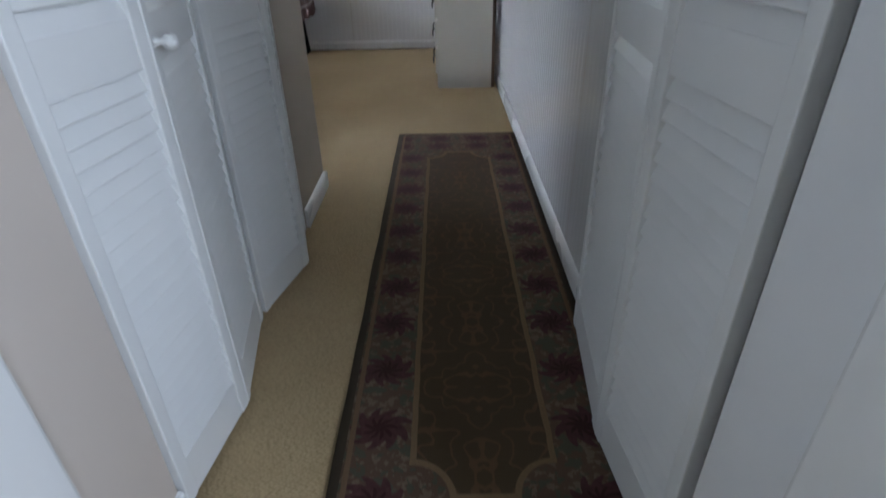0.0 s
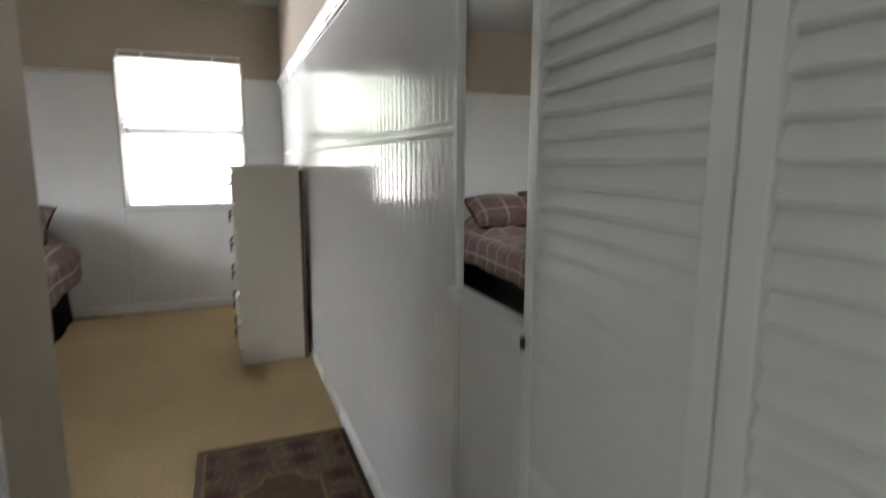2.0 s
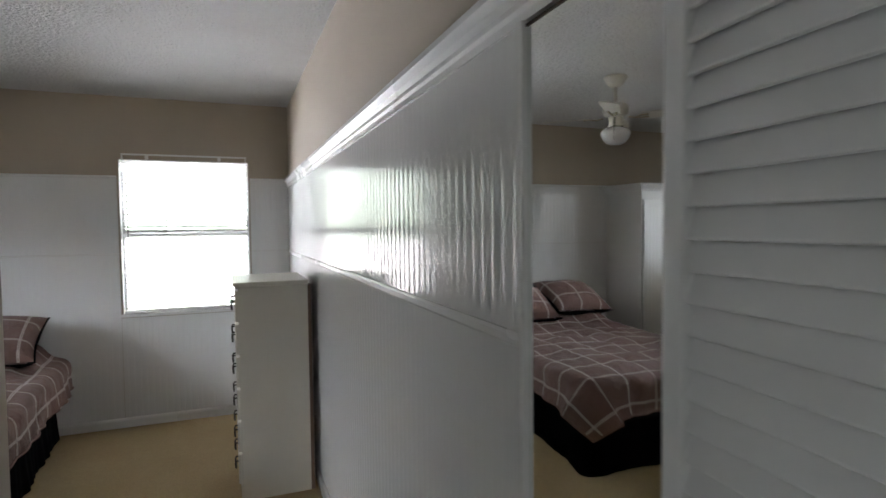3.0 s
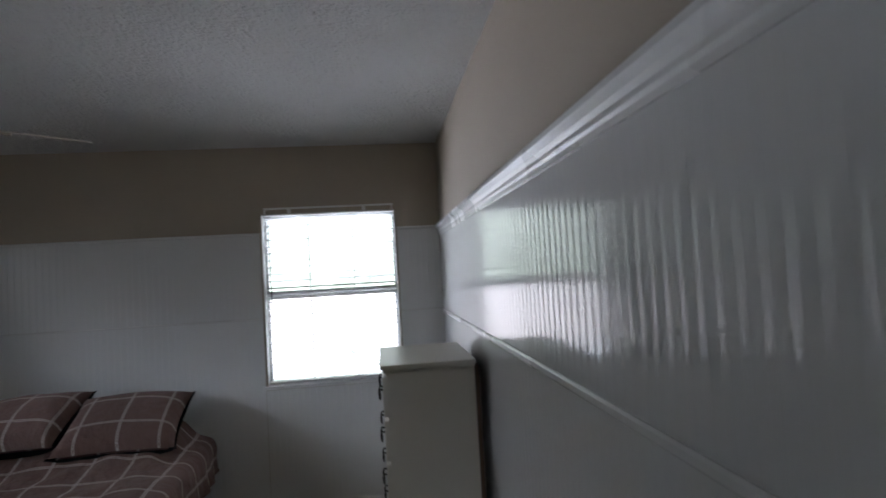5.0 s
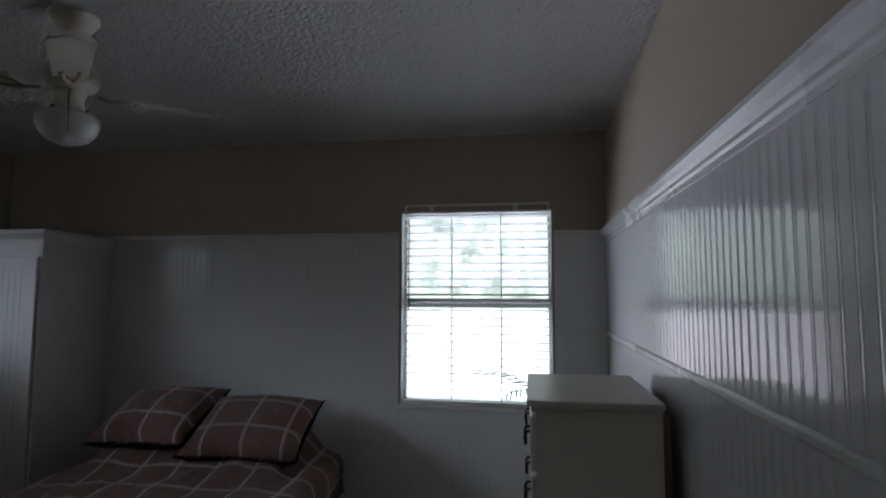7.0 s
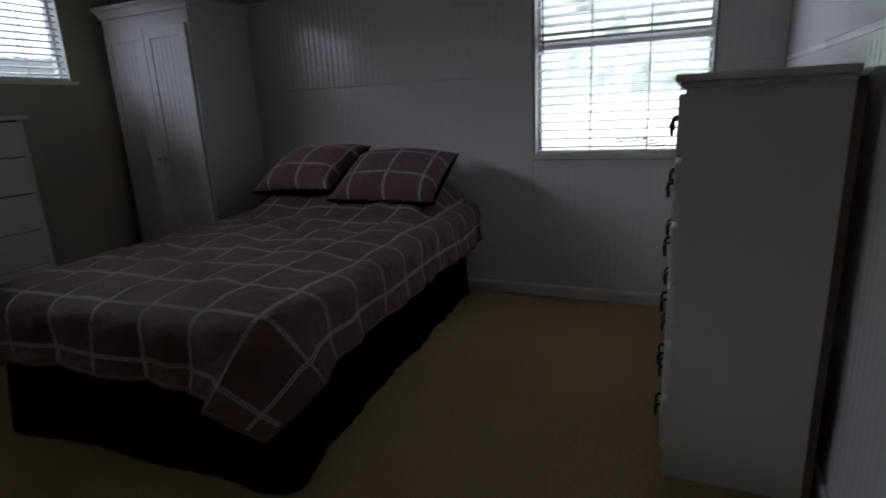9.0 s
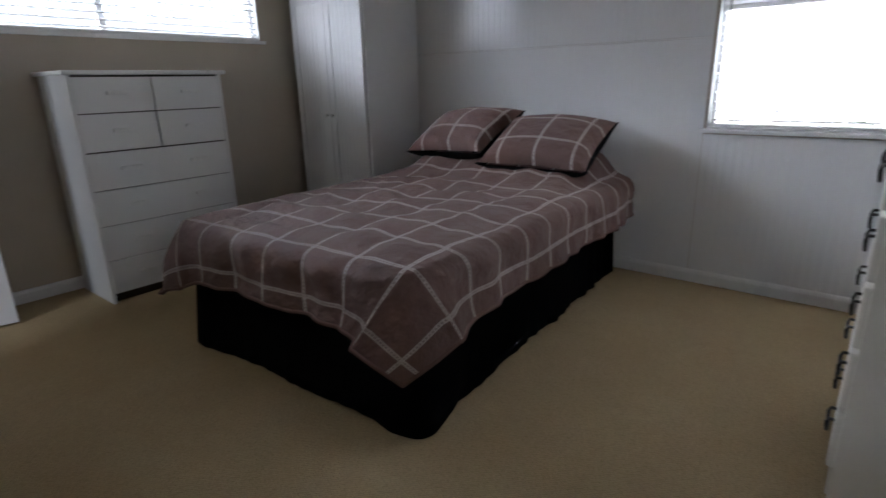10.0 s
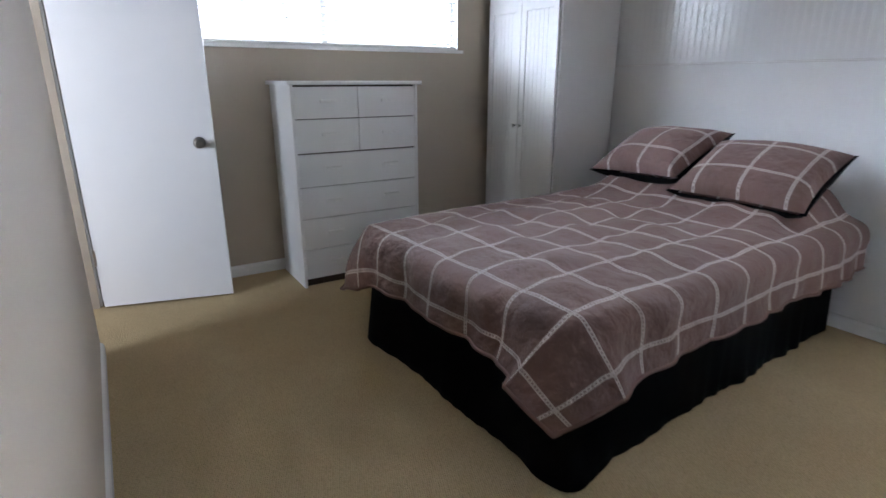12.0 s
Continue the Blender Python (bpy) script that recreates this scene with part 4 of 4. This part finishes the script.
def chest():
    """Narrow chest of drawers beside the right wall; drawers face -x."""
    x0, x1, y0, y1, h = -0.446, -0.065, 6.19, 6.735, 1.25
    d = thing("chest_of_drawers", "tall cream painted chest of drawers with dark bail pulls", "chest")
    boxes("side", M_CHEST, [((x0, y0, 0.0), (x1, y0 + 0.018, h - 0.026))], d, bevel=0.002)
    boxes("side", M_CHEST, [((x0, y1 - 0.018, 0.0), (x1, y1, h - 0.026))], d, bevel=0.002)
    boxes("back", M_HARDBOARD, [((x1 - 0.002, y0 + 0.002, 0.0), (x1 + 0.022, y1 - 0.002, h - 0.03))], d, "unpainted brown hardboard back")
    boxes("top", M_CHEST, [((x0 - 0.028, y0 - 0.022, h - 0.022), (x1 + 0.004, y1 + 0.022, h)), ((x0 - 0.016, y0 - 0.012, h - 0.036), (x1, y1 + 0.012, h - 0.0225))], d, bevel=0.005)
    boxes("carcass", M_DARKGAP, [((x0 + 0.012, y0 + 0.0185, 0.03), (x1 - 0.0025, y1 - 0.0185, h - 0.037))], d)
    boxes("base", M_CHEST, [((x0 - 0.006, y0 + 0.02, 0.0), (x0 + 0.010, y1 - 0.02, 0.085))], d, bevel=0.003)
    zs = [0.095, 0.28, 0.465, 0.65, 0.835, 1.02, 1.205]
    for z0, z1 in zip(zs, zs[1:]):
        dr = boxes("drawer", M_CHEST, [((x0 - 0.018, y0 + 0.002, z0 + 0.006), (x0 + 0.011, y1 - 0.002, z1 - 0.006))], d, bevel=0.008)
        for c in (y0 + 0.13, y1 - 0.13):
            z = (z0 + z1) / 2
            bm = bmesh.new()
            pts = [(x0 - 0.014, c - 0.035, z + 0.014), (x0 - 0.031, c - 0.035, z + 0.014), (x0 - 0.036, c - 0.034, z + 0.002), (x0 - 0.033, c - 0.026, z - 0.028),
                   (x0 - 0.033, c + 0.026, z - 0.028), (x0 - 0.036, c + 0.034, z + 0.002), (x0 - 0.031, c + 0.035, z + 0.014), (x0 - 0.014, c + 0.035, z + 0.014)]
            tube(bm, pts, 0.005)
            box(bm, (x0 - 0.0175, c - 0.045, z - 0.004), (x0 - 0.0138, c - 0.025, z + 0.028), 0.001)
            box(bm, (x0 - 0.0175, c + 0.025, z - 0.004), (x0 - 0.0138, c + 0.045, z + 0.028), 0.001)
            hd = part("bail_pull", bm, M_CHAIN, None, "dark metal bail pull")
            hd.parent = dr
    return d


chest()

# ---- side door ----
leaf = thing("door_1", "flat white door standing open with a pewter knob", "door", kind="structure", m=pose(-4.035, 4.462, 0.012, 0, 0, math.degrees(math.atan2(0.655, 0.165))))
DW = 0.70
boxes("door_leaf", M_DOOR, [((0, 0, 0), (DW, 0.035, 2.02))], leaf, bevel=0.002)
for sgn in (-1, 1):
    bm = bmesh.new()
    turned(bm, [(0.032, 0), (0.032, 0.006), (0.014, 0.010), (0.012, 0.028), (0.024, 0.036), (0.028, 0.048), (0.025, 0.060), (0.012, 0.066)], 20,
           Matrix.Translation((DW - 0.080, -0.0 if sgn < 0 else 0.035, 0.92)) @ pose(0, 0, 0, 90 if sgn < 0 else -90, 0, 0))
    part("door_knob", bm, M_PEWTER, leaf, "round pewter door knob")
for z in (0.25, 1.75):
    boxes("hinge", M_PEWTER, [((-0.006, -0.004, z), (0.004, 0.004, z + 0.09))], leaf)


# ---- ceiling fan ----
def fan(x, y):
    f = thing("ceiling_fan", "white four-blade ceiling fan with a glass globe light", "ceiling fan", m=Matrix.Translation((x, y, CEIL)))
    bm = bmesh.new()
    turned(bm, [(0.080, -0.001), (0.082, -0.012), (0.072, -0.030), (0.052, -0.058), (0.040, -0.070), (0.018, -0.076)], 28)
    part("canopy", bm, M_FAN, f)
    bm = bmesh.new()
    turned(bm, [(0.012, -0.075), (0.012, -0.185)], 14)
    part("downrod", bm, M_FAN, f)
    bm = bmesh.new()
    turned(bm, [(0.02, -0.18), (0.05, -0.187), (0.078, -0.197), (0.088, -0.214), (0.088, -0.252), (0.080, -0.266), (0.062, -0.277), (0.05, -0.281)], 32)
    part("motor", bm, M_FAN, f)
    bm = bmesh.new()
    turned(bm, [(0.05, -0.280), (0.052, -0.295), (0.046, -0.305), (0.046, -0.335), (0.054, -0.345), (0.054, -0.358)], 24)
    part("light_fitter", bm, M_FAN, f)
    for k in range(3):
        bm = bmesh.new()
        turned(bm, [(0.004, 0.0), (0.005, 0.010), (0.003, 0.013)], 8, pose(0, 0, -0.352, 0, 0, 20 + 120 * k) @ pose(0.052, 0, 0, 0, 90, 0))
        part("set_screw", bm, M_CHAIN, f, "dark thumb screw of the shade")
    bm = bmesh.new()
    turned(bm, [(0.050, -0.352), (0.070, -0.359), (0.090, -0.370), (0.101, -0.386), (0.099, -0.408), (0.086, -0.438), (0.062, -0.462), (0.030, -0.474), (0.006, -0.476)], 32)
    part("globe", bm, M_GLOBE, f, "opal glass globe")
    bm = bmesh.new()
    tube(bm, [(0.040, -0.040, -0.29), (0.050, -0.056, -0.32), (0.080, -0.082, -0.385), (0.080, -0.082, -0.455)], 0.0022, 6)
    part("pull_chain", bm, M_CHAIN, f, "dark pull chain")
    bm = bmesh.new()
    L0, L1 = 0.17, 0.51
    outline = []
    for k in range(15):
        s = k / 14
        wd = 0.050 + 0.016 * s
        if s > 0.86:
            wd *= math.sqrt(max(0.04, 1 - ((s - 0.86) / 0.14) ** 2))
        outline.append((L0 + (L1 - L0) * s, wd))
    rows = []
    for z in (0.003, -0.003):
        rows.append([bm.verts.new((r, wd, z)) for r, wd in outline] + [bm.verts.new((r, -wd, z)) for r, wd in reversed(outline)])
    n = len(rows[0])
    for k in range(n):
        bm.faces.new((rows[0][k], rows[0][(k + 1) % n], rows[1][(k + 1) % n], rows[1][k]))
    bm.faces.new(rows[0])
    bm.faces.new(list(reversed(rows[1])))
    blade_me = mesh_of("blade", bm, M_FAN)
    bm = bmesh.new()
    tube(bm, [(0.085, 0, -0.004), (0.13, 0, -0.014), (0.165, 0.022, -0.008), (0.215, 0.026, -0.006)], 0.006)
    tube(bm, [(0.13, 0, -0.014), (0.165, -0.022, -0.008), (0.215, -0.026, -0.006)], 0.006)
    for sy in (-0.026, 0.026):
        turned(bm, [(0.009, -0.004), (0.009, -0.012), (0.004, -0.014)], 10, Matrix.Translation((0.21, sy, 0)))
    arm_me = mesh_of("blade_arm", bm, M_BRASS)
    for k in range(4):
        r = pose(0, 0, -0.280, 0, 0, 44 + 90 * k) @ pose(0, 0, 0, 11, 0, 0)
        b = share("blade", blade_me, f, r)
        a = share("blade_arm", arm_me, f, r)
    return f


fan(-2.08, 6.08)
